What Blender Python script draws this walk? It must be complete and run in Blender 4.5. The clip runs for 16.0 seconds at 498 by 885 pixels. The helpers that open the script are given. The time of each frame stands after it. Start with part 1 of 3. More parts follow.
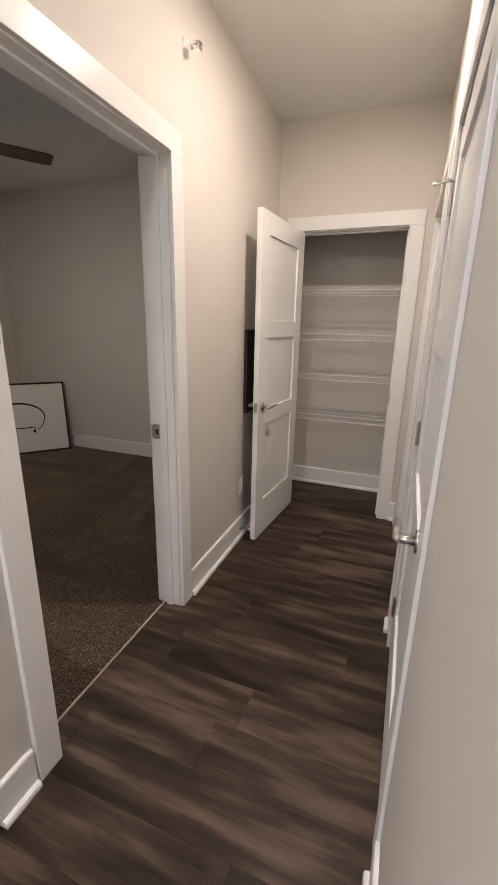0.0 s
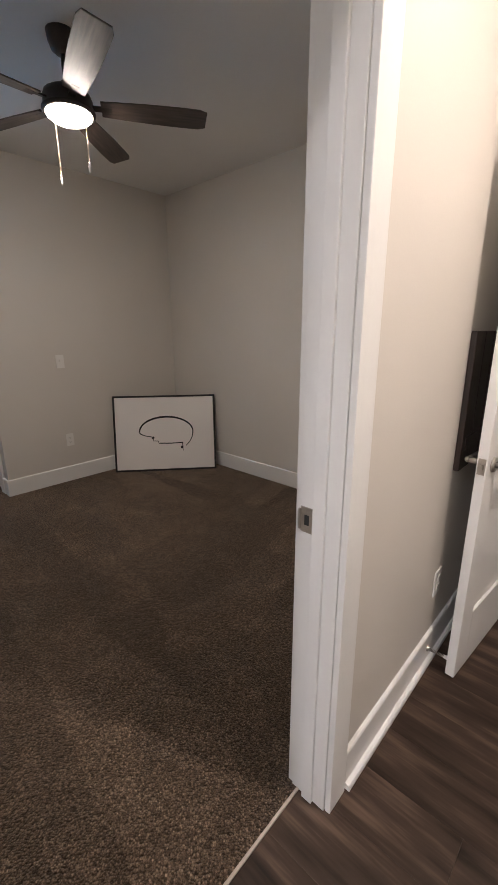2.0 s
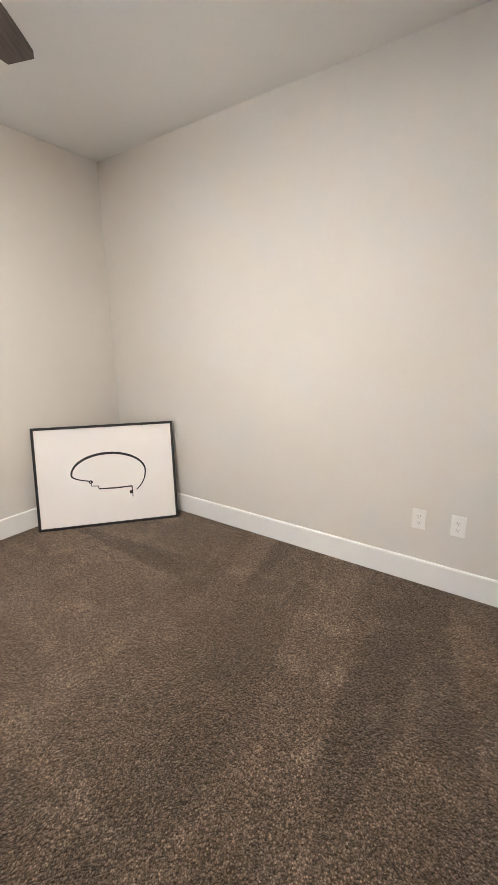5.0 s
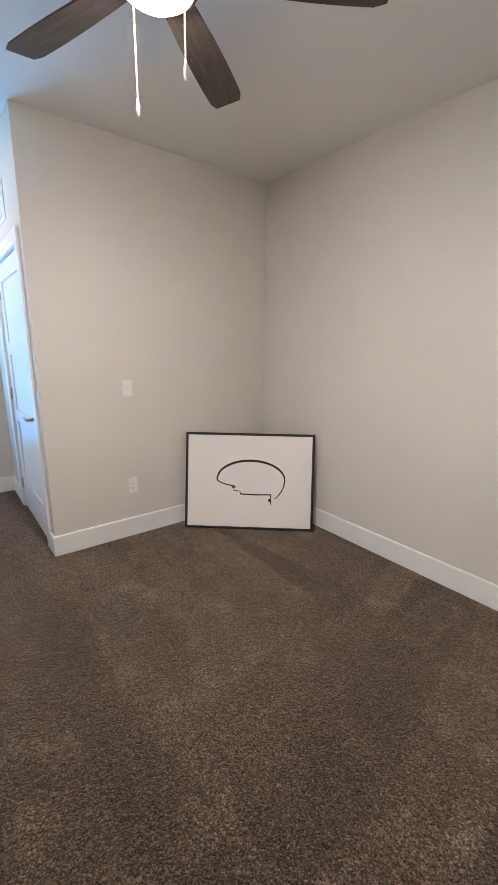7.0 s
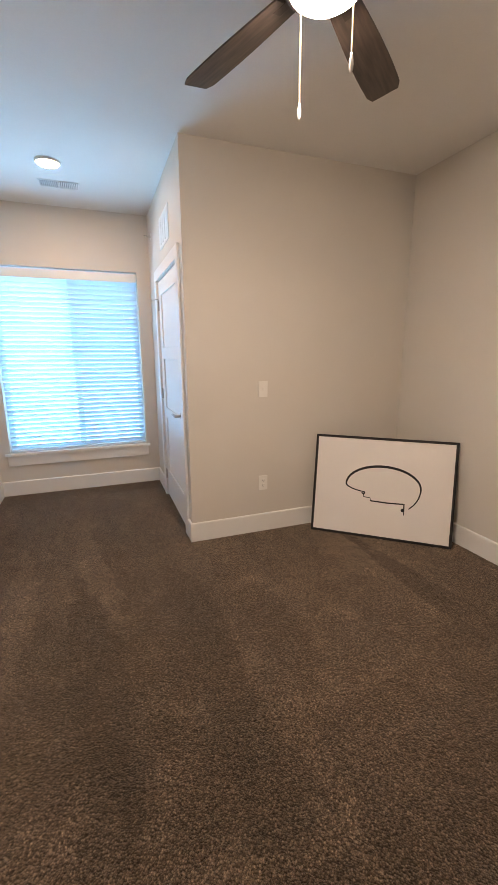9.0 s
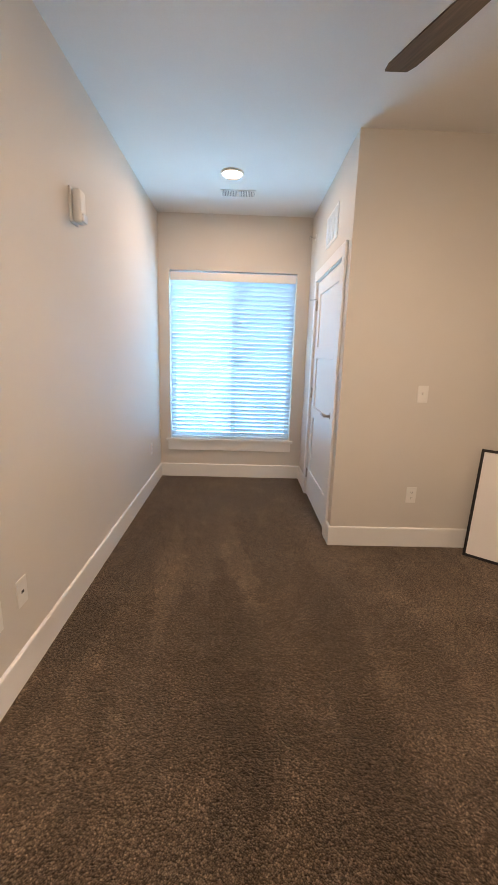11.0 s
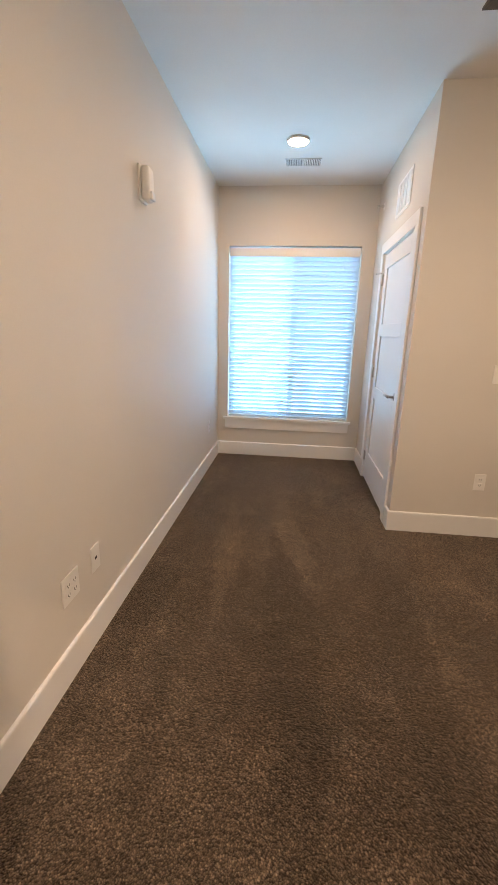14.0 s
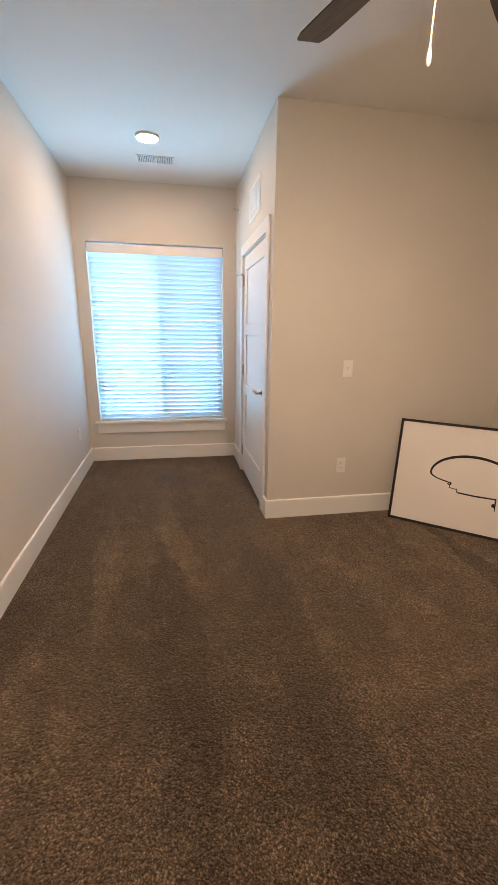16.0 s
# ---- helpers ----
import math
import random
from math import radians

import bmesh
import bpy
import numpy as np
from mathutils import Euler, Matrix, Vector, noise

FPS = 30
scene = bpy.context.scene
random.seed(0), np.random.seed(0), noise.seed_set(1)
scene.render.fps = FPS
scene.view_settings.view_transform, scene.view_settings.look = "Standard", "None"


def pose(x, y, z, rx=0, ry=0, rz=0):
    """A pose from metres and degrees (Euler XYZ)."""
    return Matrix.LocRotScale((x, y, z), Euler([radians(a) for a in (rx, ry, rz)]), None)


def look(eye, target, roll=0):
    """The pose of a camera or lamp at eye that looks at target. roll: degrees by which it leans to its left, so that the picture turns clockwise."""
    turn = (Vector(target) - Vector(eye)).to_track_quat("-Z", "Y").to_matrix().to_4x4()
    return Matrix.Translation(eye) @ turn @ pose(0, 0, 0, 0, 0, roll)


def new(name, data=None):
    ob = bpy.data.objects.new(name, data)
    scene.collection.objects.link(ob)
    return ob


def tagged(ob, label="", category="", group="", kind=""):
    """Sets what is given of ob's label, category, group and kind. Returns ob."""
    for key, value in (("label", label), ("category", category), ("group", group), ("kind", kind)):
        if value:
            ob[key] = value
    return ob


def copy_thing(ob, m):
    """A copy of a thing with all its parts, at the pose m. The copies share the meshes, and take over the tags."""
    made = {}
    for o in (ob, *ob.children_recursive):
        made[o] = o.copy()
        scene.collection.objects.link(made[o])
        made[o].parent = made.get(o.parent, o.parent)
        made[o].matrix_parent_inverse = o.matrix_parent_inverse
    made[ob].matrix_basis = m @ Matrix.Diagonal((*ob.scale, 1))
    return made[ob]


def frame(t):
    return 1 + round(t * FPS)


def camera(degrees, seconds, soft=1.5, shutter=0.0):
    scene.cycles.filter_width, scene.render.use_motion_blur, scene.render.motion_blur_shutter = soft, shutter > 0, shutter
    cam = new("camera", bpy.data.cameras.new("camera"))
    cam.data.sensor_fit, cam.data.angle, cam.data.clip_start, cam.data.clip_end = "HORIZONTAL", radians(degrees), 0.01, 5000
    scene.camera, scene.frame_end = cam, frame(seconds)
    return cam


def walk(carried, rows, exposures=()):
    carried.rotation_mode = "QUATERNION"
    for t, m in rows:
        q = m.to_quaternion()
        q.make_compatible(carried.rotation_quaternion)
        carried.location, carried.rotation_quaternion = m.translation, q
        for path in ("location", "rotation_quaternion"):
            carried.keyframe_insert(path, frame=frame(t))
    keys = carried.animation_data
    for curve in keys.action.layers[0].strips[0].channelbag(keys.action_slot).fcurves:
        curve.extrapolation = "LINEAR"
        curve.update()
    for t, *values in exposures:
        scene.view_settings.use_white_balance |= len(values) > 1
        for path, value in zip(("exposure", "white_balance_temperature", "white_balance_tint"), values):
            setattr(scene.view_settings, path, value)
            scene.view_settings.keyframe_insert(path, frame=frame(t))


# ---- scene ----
cam = camera(63.1, 16.0)
PATH = [
    (0, (0.962, -0.751, 1.414), (0.292, 1.05, 0.86), 1.2),
    (0.5, (0.898, -0.62, 1.413), (0.143, 1.146, 0.855), 1.8),
    (1, (0.801, -0.406, 1.424), (-0.209, 1.238, 0.896), 2.1),
    (1.5, (0.623, -0.177, 1.403), (-0.608, 1.315, 0.896), 0.6),
    (2, (0.457, 0.023, 1.398), (-0.856, 1.434, 0.863), -0.3),
    (2.5, (0.262, 0.232, 1.402), (-1.114, 1.575, 0.851), 0.8),
    (3, (0.071, 0.349, 1.387), (-1.181, 1.801, 0.817), 0.8),
    (3.2, (0.001, 0.384, 1.391), (-1.133, 1.931, 0.825), 0.7),
    (5.3, (-0.357, 0.622, 1.37), (-1.474, 2.211, 0.891), -0.7),
    (5.5, (-0.364, 0.639, 1.39), (-1.554, 2.17, 0.898), -1.0),
    (6, (-0.419, 0.583, 1.422), (-1.728, 2.014, 0.933), 0.1),
    (6.5, (-0.464, 0.56, 1.426), (-1.905, 1.863, 0.95), 0.2),
    (7, (-0.498, 0.497, 1.443), (-2.032, 1.692, 0.976), 0.7),
    (7.5, (-0.484, 0.493, 1.41), (-2.124, 1.548, 0.966), 0.2),
    (8, (-0.504, 0.461, 1.402), (-2.216, 1.396, 0.964), 0.1),
    (8.5, (-0.507, 0.452, 1.402), (-2.286, 1.255, 0.965), -0.1),
    (9, (-0.518, 0.438, 1.399), (-2.349, 1.115, 0.965), -0.3),
    (9.5, (-0.521, 0.416, 1.41), (-2.403, 0.944, 0.986), -0.1),
    (10, (-0.533, 0.408, 1.395), (-2.456, 0.766, 0.979), 0.3),
    (10.2, (-0.542, 0.394, 1.386), (-2.476, 0.689, 0.97), 0.8),
    (12.3, (-0.559, 0.298, 1.348), (-2.483, 0.012, 0.881), 1.3),
    (12.5, (-0.552, 0.298, 1.357), (-2.466, -0.023, 0.875), 1.3),
    (13, (-0.556, 0.29, 1.359), (-2.453, -0.075, 0.842), 1.3),
    (13.5, (-0.572, 0.273, 1.338), (-2.477, -0.039, 0.813), 1.4),
    (14, (-0.563, 0.284, 1.359), (-2.482, 0.086, 0.83), 1.5),
    (14.5, (-0.567, 0.295, 1.358), (-2.496, 0.229, 0.836), 1.4),
    (15, (-0.559, 0.313, 1.365), (-2.489, 0.385, 0.846), 1.2),
    (15.5, (-0.557, 0.32, 1.392), (-2.473, 0.54, 0.862), 0.9),
    (16, (-0.558, 0.357, 1.383), (-2.453, 0.712, 0.852), 0.8),
]
EXPOSURES = [(0, -0.50, 6350, 15), (1.0, -0.42, 6450, 15), (1.5, -0.3, 6350, 15), (2.5, 0.26, 6050, 14), (3.0, 0.72, 5950, 13), (5.5, 1.75, 5850, 9), (6.5, 1.42, 5800, 10), (7.0, 1.14, 5850, 12),
             (8.0, 1.02, 6500, 16), (9.0, 0.88, 7400, 20), (10.0, 0.82, 7900, 22), (12.5, 0.82, 8200, 22), (16.0, 0.82, 8500, 23)]
walk(cam, [(t, look(eye, target, roll)) for t, eye, target, roll in PATH], EXPOSURES)

# ---- plan, in metres ----
HX, XB = 0.018, -0.100     # hall and bedroom faces of the wall between them
YS, YN = -0.536, 2.860    # bedroom south and north faces
XW, YB = -3.335, 1.022    # bedroom west face beside the alcove, alcove north face
XWIN = -4.985             # window wall face
H = 2.72
DOOR_W, DOOR_H = 0.815, 2.045
YP, PBACK = 2.300, 2.845  # hall end wall, pantry back wall
XE = 1.048                # hall east face
PX0, PX1 = 0.180, 0.895   # pantry opening
EY0, EY1 = 0.140, 0.920   # opening of the door in the east wall
FY0, FY1 = 1.205, 2.115    # second opening in the east wall
CX0, CX1 = -4.465, -3.52  # opening of the closet door in the alcove
WY0, WY1, WZ0, WZ1 = -0.424, 0.892, 0.432, 2.186
BB = 0.146
FAN = (-1.737, 1.125)

# ---- light ----
world = bpy.data.worlds.new("sky")
scene.world = world
world.use_nodes = True
wn = world.node_tree
sky = wn.nodes.new("ShaderNodeTexSky")
sky.sky_type, sky.sun_disc = "NISHITA", False
sky.sun_elevation, sky.sun_rotation = radians(42), radians(100)
wn.links.new(sky.outputs[0], wn.nodes["Background"].inputs[0])
wn.nodes["Background"].inputs[1].default_value = 0.06

sun_data = bpy.data.lights.new("sun", "SUN")
sun_data.energy, sun_data.angle, sun_data.color = 2.0, radians(0.5), (1.0, 0.95, 0.88)
sun = new("sun", sun_data)
sun.matrix_world = look((8, -2, 9), (0, 0, 0))

window_data = bpy.data.lights.new("window_sky", "AREA")
window_data.shape, window_data.size, window_data.size_y = "RECTANGLE", WY1 - WY0, WZ1 - WZ0
window_data.energy, window_data.color = 53, (0.20, 0.59, 1.0)
window_lamp = new("window_sky", window_data)
window_lamp.matrix_world = look((XWIN - 0.30, (WY0 + WY1) / 2, (WZ0 + WZ1) / 2), (0, (WY0 + WY1) / 2, (WZ0 + WZ1) / 2))

FAN_GLOW, DISC_GLOW, HALL_GLOW, SOUTH_FILL_GLOW = 168.0, 150.0, 2400.0, 430.0
LAMP = (1.0, 0.90, 0.79)

# ---- materials ----


def nodes_of(name, rough=0.6, metal=0.0):
    m = bpy.data.materials.new(name)
    m.use_nodes = True
    b = m.node_tree.nodes["Principled BSDF"]
    b.inputs["Roughness"].default_value, b.inputs["Metallic"].default_value = rough, metal
    return m, m.node_tree, b


def node(nt, kind, **values):
    n = nt.nodes.new(kind)
    for key, value in values.items():
        n.inputs[key.replace("_", " ")].default_value = value
    return n


def math_node(nt, operation, a, b):
    n = nt.nodes.new("ShaderNodeMath")
    n.operation = operation
    for slot, v in ((0, a), (1, b)):
        if isinstance(v, (int, float)):
            n.inputs[slot].default_value = v
        else:
            nt.links.new(v, n.inputs[slot])
    return n.outputs[0]


def spread(nt, value, low, high, from_low=0.3, from_high=0.7):
    n = node(nt, "ShaderNodeMapRange", From_Min=from_low, From_Max=from_high, To_Min=low, To_Max=high)
    nt.links.new(value, n.inputs[0])
    return n.outputs[0]


def noise_node(nt, vector, scale, detail=4.0, stretch=None):
    if stretch:
        mp = nt.nodes.new("ShaderNodeMapping")
        mp.inputs["Scale"].default_value = stretch
        nt.links.new(vector, mp.inputs["Vector"])
        vector = mp.outputs[0]
    n = node(nt, "ShaderNodeTexNoise", Scale=scale, Detail=detail)
    nt.links.new(vector, n.inputs["Vector"])
    return n.outputs[0]


def tint(nt, color, factor, target):
    n = nt.nodes.new("ShaderNodeVectorMath")
    n.operation = "SCALE"
    n.inputs[0].default_value = color
    nt.links.new(factor, n.inputs["Scale"])
    nt.links.new(n.outputs[0], target)


def relief(nt, b, height, strength, distance):
    bn = node(nt, "ShaderNodeBump", Strength=strength, Distance=distance)
    nt.links.new(height, bn.inputs["Height"])
    nt.links.new(bn.outputs[0], b.inputs["Normal"])


def material(name, color, rough=0.6, metal=0.0, grain=0.0, scale=60.0, bump=0.0, stain=0.0, stain_scale=2.0, depth=0.002):
    m, nt, b = nodes_of(name, rough, metal)
    b.inputs["Base Color"].default_value = (*color, 1)
    where = nt.nodes.new("ShaderNodeTexCoord").outputs["Object"]
    fine = noise_node(nt, where, scale)
    big = noise_node(nt, where, stain_scale, 5.0)
    tint(nt, color, math_node(nt, "MULTIPLY", spread(nt, fine, 1 - grain, 1 + grain), spread(nt, big, 1 - stain, 1 + stain)), b.inputs["Base Color"])
    nt.links.new(spread(nt, big, max(0.05, rough - 0.05), rough + 0.05), b.inputs["Roughness"])
    if bump:
        relief(nt, b, fine, bump, depth)
    return m


def glowing(name, color, strength):
    m, nt, b = nodes_of(name, 0.5)
    b.inputs["Base Color"].default_value = (0.9, 0.88, 0.84, 1)
    b.inputs["Emission Color"].default_value = (*color, 1)
    b.inputs["Emission Strength"].default_value = strength
    return m


def strokes(nt, where, turn, wide, long):
    """Vacuum strokes: long wedges of pile, each brushed its own way; returns a value of 0 to 1 that changes from stroke to stroke."""
    bent = nt.nodes.new("ShaderNodeVectorMath")
    bent.operation = "MULTIPLY_ADD"
    noisy = node(nt, "ShaderNodeTexNoise", Scale=9.0, Detail=3.0)
    nt.links.new(where, noisy.inputs["Vector"])
    nt.links.new(noisy.outputs["Color"], bent.inputs[0])
    bent.inputs[1].default_value = (0.10, 0.10, 0.0)
    nt.links.new(where, bent.inputs[2])
    mp = nt.nodes.new("ShaderNodeMapping")
    mp.vector_type = "TEXTURE"
    mp.inputs["Rotation"].default_value = (0, 0, radians(turn))
    mp.inputs["Scale"].default_value = (long, wide, 1.0)
    nt.links.new(bent.outputs[0], mp.inputs["Vector"])
    cells = node(nt, "ShaderNodeTexVoronoi", Scale=1.0, Randomness=1.0)
    cells.voronoi_dimensions = "2D"
    cells.feature = "SMOOTH_F1"
    cells.inputs["Smoothness"].default_value = 0.12
    nt.links.new(mp.outputs[0], cells.inputs["Vector"])
    split = nt.nodes.new("ShaderNodeSeparateColor")
    nt.links.new(cells.outputs["Color"], split.inputs[0])
    return split.outputs[0]


def carpet_material():
    m, nt, b = nodes_of("carpet_pile", 0.95)
    where = nt.nodes.new("ShaderNodeTexCoord").outputs["Object"]
    turned = nt.nodes.new("ShaderNodeMapping")
    turned.inputs["Rotation"].default_value = (0, 0, radians(42))
    nt.links.new(where, turned.inputs["Vector"])
    loops = node(nt, "ShaderNodeTexVoronoi", Scale=165.0, Randomness=0.70)
    nt.links.new(turned.outputs[0], loops.inputs["Vector"])
    parts = nt.nodes.new("ShaderNodeSeparateColor")
    nt.links.new(loops.outputs["Color"], parts.inputs[0])
    yarn = noise_node(nt, where, 320.0, 3.0)
    pit = noise_node(nt, where, 105.0, 2.0)
    nap = noise_node(nt, where, 1.6, 3.0)
    tread = noise_node(nt, where, 6.5, 3.0)
    # strokes run across the room by the far wall and lengthwise towards the window
    across = strokes(nt, where, -79, 0.23, 1.15)
    lengthwise = strokes(nt, where, 3, 0.21, 1.3)
    axes = nt.nodes.new("ShaderNodeSeparateXYZ")
    nt.links.new(where, axes.inputs[0])
    share = math_node(nt, "MULTIPLY", spread(nt, axes.outputs[0], 0.0, 1.0, -2.1, -1.7), spread(nt, axes.outputs[1], 0.0, 1.0, 0.9, 1.3))
    blend = nt.nodes.new("ShaderNodeMix")
    nt.links.new(share, blend.inputs["Factor"])
    nt.links.new(lengthwise, blend.inputs["A"])
    nt.links.new(across, blend.inputs["B"])
    stroke = blend.outputs["Result"]
    tone = math_node(nt, "MULTIPLY", spread(nt, math_node(nt, "POWER", parts.outputs[0], 2.0), 0.62, 1.85, 0.0, 1.0), spread(nt, yarn, 0.62, 1.38, 0.36, 0.64))
    # pits and loop edges darkened: shade between loops, put into the colour
    tone = math_node(nt, "MULTIPLY", tone, spread(nt, pit, 0.55, 1.32, 0.36, 0.62))
    tone = math_node(nt, "MULTIPLY", tone, spread(nt, loops.outputs["Distance"], 1.25, 0.55, 0.15, 0.62))
    tone = math_node(nt, "MULTIPLY", tone, spread(nt, stroke, 0.74, 1.36, 0.1, 0.9))
    tone = math_node(nt, "MULTIPLY", tone, spread(nt, nap, 0.92, 1.08, 0.38, 0.62))
    tone = math_node(nt, "MULTIPLY", tone, spread(nt, tread, 0.95, 1.28, 0.54, 0.66))
    tint(nt, (0.127, 0.089, 0.062), tone, b.inputs["Base Color"])
    b.inputs["Specular IOR Level"].default_value = 0.08
    b.inputs["Sheen Weight"].default_value = 0.30
    b.inputs["Sheen Roughness"].default_value = 0.45
    b.inputs["Sheen Tint"].default_value = (0.80, 0.66, 0.54, 1)
    relief(nt, b, math_node(nt, "ADD", math_node(nt, "MULTIPLY", loops.outputs["Distance"], -1.0), math_node(nt, "MULTIPLY", yarn, 0.3)), 1.0, 0.008)
    return m


def vinyl_material():
    m, nt, b = nodes_of("vinyl_plank", 0.4)
    where = nt.nodes.new("ShaderNodeTexCoord").outputs["Object"]
    rnd = nt.nodes.new("ShaderNodeObjectInfo").outputs["Random"]
    shift = nt.nodes.new("ShaderNodeCombineXYZ")
    nt.links.new(math_node(nt, "MULTIPLY", rnd, 37.0), shift.inputs[0])
    nt.links.new(math_node(nt, "MULTIPLY", rnd, 91.0), shift.inputs[1])
    add = nt.nodes.new("ShaderNodeVectorMath")
    nt.links.new(where, add.inputs[0])
    nt.links.new(shift.outputs[0], add.inputs[1])
    v = add.outputs[0]
    streak = noise_node(nt, v, 7.5, 5.0, (0.30, 2.0, 1.0))
    grain = noise_node(nt, v, 40.0, 5.0, (0.12, 3.2, 1.0))
    cloud = noise_node(nt, v, 2.4, 3.0, (0.55, 2.6, 1.0))
    ramp = nt.nodes.new("ShaderNodeValToRGB")
    e = ramp.color_ramp.elements
    e[0].position, e[0].color = 0.38, (0.014, 0.0080, 0.0055, 1)
    e[1].position, e[1].color = 0.68, (0.165, 0.110, 0.080, 1)
    mid = e.new(0.5)
    mid.color = (0.047, 0.0295, 0.0205, 1)
    mixed = math_node(nt, "ADD", math_node(nt, "MULTIPLY", streak, 0.58), math_node(nt, "ADD", math_node(nt, "MULTIPLY", grain, 0.12), math_node(nt, "MULTIPLY", cloud, 0.30)))
    nt.links.new(math_node(nt, "ADD", mixed, spread(nt, rnd, -0.04, 0.04, 0.0, 1.0)), ramp.inputs[0])
    nt.links.new(ramp.outputs[0], b.inputs["Base Color"])
    nt.links.new(spread(nt, grain, 0.42, 0.58), b.inputs["Roughness"])
    b.inputs["Specular IOR Level"].default_value = 0.22
    relief(nt, b, grain, 0.12, 0.001)
    return m


def wood_material(name, dark, light, along):
    m, nt, b = nodes_of(name, 0.45)
    where = nt.nodes.new("ShaderNodeTexCoord").outputs["Object"]
    g = noise_node(nt, where, 22.0, 6.0, along)
    ramp = nt.nodes.new("ShaderNodeValToRGB")
    e = ramp.color_ramp.elements
    e[0].position, e[0].color = 0.32, (*dark, 1)
    e[1].position, e[1].color = 0.68, (*light, 1)
    nt.links.new(g, ramp.inputs[0])
    nt.links.new(ramp.outputs[0], b.inputs["Base Color"])
    relief(nt, b, g, 0.15, 0.001)
    return m


def slat_material():
    m, nt, b = nodes_of("blind_slat", 0.45)
    where = nt.nodes.new("ShaderNodeTexCoord").outputs["Object"]
    tint(nt, (0.80, 0.82, 0.84), spread(nt, noise_node(nt, where, 30.0), 0.97, 1.03), b.inputs["Base Color"])
    soft = nt.nodes.new("ShaderNodeBsdfTranslucent")
    # the slats are white; this tint puts the daylight's blue into their colour
    soft.inputs["Color"].default_value = (0.63, 0.79, 0.90, 1)
    mix = nt.nodes.new("ShaderNodeMixShader")
    mix.inputs[0].default_value = 0.34
    nt.links.new(b.outputs[0], mix.inputs[1])
    nt.links.new(soft.outputs[0], mix.inputs[2])
    nt.links.new(mix.outputs[0], nt.nodes["Material Output"].inputs["Surface"])
    return m


def glass_material():
    m, nt, b = nodes_of("window_glass", 0.02)
    b.inputs["Transmission Weight"].default_value = 1.0
    b.inputs["IOR"].default_value = 1.45
    b.inputs["Base Color"].default_value = (0.95, 0.98, 0.98, 1)
    return m


def screen_material():
    m, nt, b = nodes_of("insect_screen_mesh", 0.7)
    b.inputs["Base Color"].default_value = (0.05, 0.05, 0.05, 1)
    b.inputs["Alpha"].default_value = 0.24
    return m


PAINT = material("wall_paint", (0.66, 0.62, 0.565), 0.62, grain=0.012, scale=170, bump=0.10, stain=0.018)
CEIL = material("ceiling_paint", (0.78, 0.77, 0.745), 0.8, grain=0.012, scale=120, bump=0.14, stain=0.02)
WHITE = material("trim_paint", (0.81, 0.80, 0.775), 0.36, grain=0.008, scale=90, bump=0.03, stain=0.02)
PLASTIC = material("white_plastic", (0.80, 0.78, 0.74), 0.35, stain=0.02, stain_scale=8)
NICKEL = material("brushed_nickel", (0.50, 0.47, 0.43), 0.32, 1.0, grain=0.06, scale=200, bump=0.05)
CHROME = material("bright_chrome", (0.86, 0.85, 0.83), 0.22, 1.0, grain=0.03, scale=150)
DARK = material("dark_plastic", (0.03, 0.03, 0.03), 0.5, stain=0.1)
GREY = material("grey_duct", (0.22, 0.22, 0.22), 0.6, stain=0.1)
RUBBER = material("rubber_tip", (0.75, 0.74, 0.72), 0.7, stain=0.05)
BLACK = material("black_frame", (0.012, 0.010, 0.010), 0.55, grain=0.15, stain=0.1)
INK = material("black_ink", (0.015, 0.015, 0.016), 0.7, grain=0.2, scale=150)
PAPER = material("art_paper", (0.82, 0.775, 0.735), 0.75, grain=0.012, scale=300, bump=0.06, stain=0.015)
BRONZE = material("dark_bronze", (0.055, 0.045, 0.04), 0.42, 0.6, grain=0.1, scale=120, bump=0.05)
BLADE = wood_material("fan_blade_wood", (0.030, 0.022, 0.018), (0.085, 0.062, 0.05), (0.25, 3.0, 1.0))
PANEL = wood_material("dark_panel_wood", (0.014, 0.009, 0.007), (0.045, 0.028, 0.021), (3.0, 3.0, 0.2))
CARPET = carpet_material()
VINYL = vinyl_material()
JOINT = material("floor_joint", (0.022, 0.015, 0.012), 0.8, stain=0.1)
STRIP = material("carpet_edge_strip", (0.50, 0.42, 0.36), 0.5, grain=0.06, scale=90)
WIRE = material("white_coated_wire", (0.80, 0.79, 0.77), 0.3, stain=0.02)
SLAT = slat_material()
GLASS = glass_material()
SCREEN = screen_material()
VINYL_FRAME = material("window_vinyl", (0.78, 0.80, 0.82), 0.4, stain=0.02)
CHAIN = material("chain_brass", (0.55, 0.43, 0.27), 0.35, 1.0)
FAN_LIGHT = glowing("fan_light_glass", (1.0, 0.875, 0.73), FAN_GLOW)
DISC_LIGHT = glowing("disc_light_lens", (1.0, 0.76, 0.54), DISC_GLOW)
HALL_LIGHT = glowing("hall_light_lens", (1.0, 0.86, 0.72), HALL_GLOW)
# lens of the added fill lamp at the hall's south end
SOUTH_FILL = glowing("south_fill_lens", (0.96, 0.95, 0.97), SOUTH_FILL_GLOW)
SIDING = material("pale_siding", (0.55, 0.56, 0.56), 0.7, grain=0.04, stain=0.06, stain_scale=0.5)
ROOF = material("roof_shingle", (0.10, 0.10, 0.11), 0.9, grain=0.2, scale=12)
LAWN = material("lawn", (0.07, 0.11, 0.04), 0.95, grain=0.3, scale=20, stain=0.25, stain_scale=0.3)
OUTGLASS = material("far_window_glass", (0.03, 0.04, 0.05), 0.1, stain=0.2)

# ---- mesh helpers ----


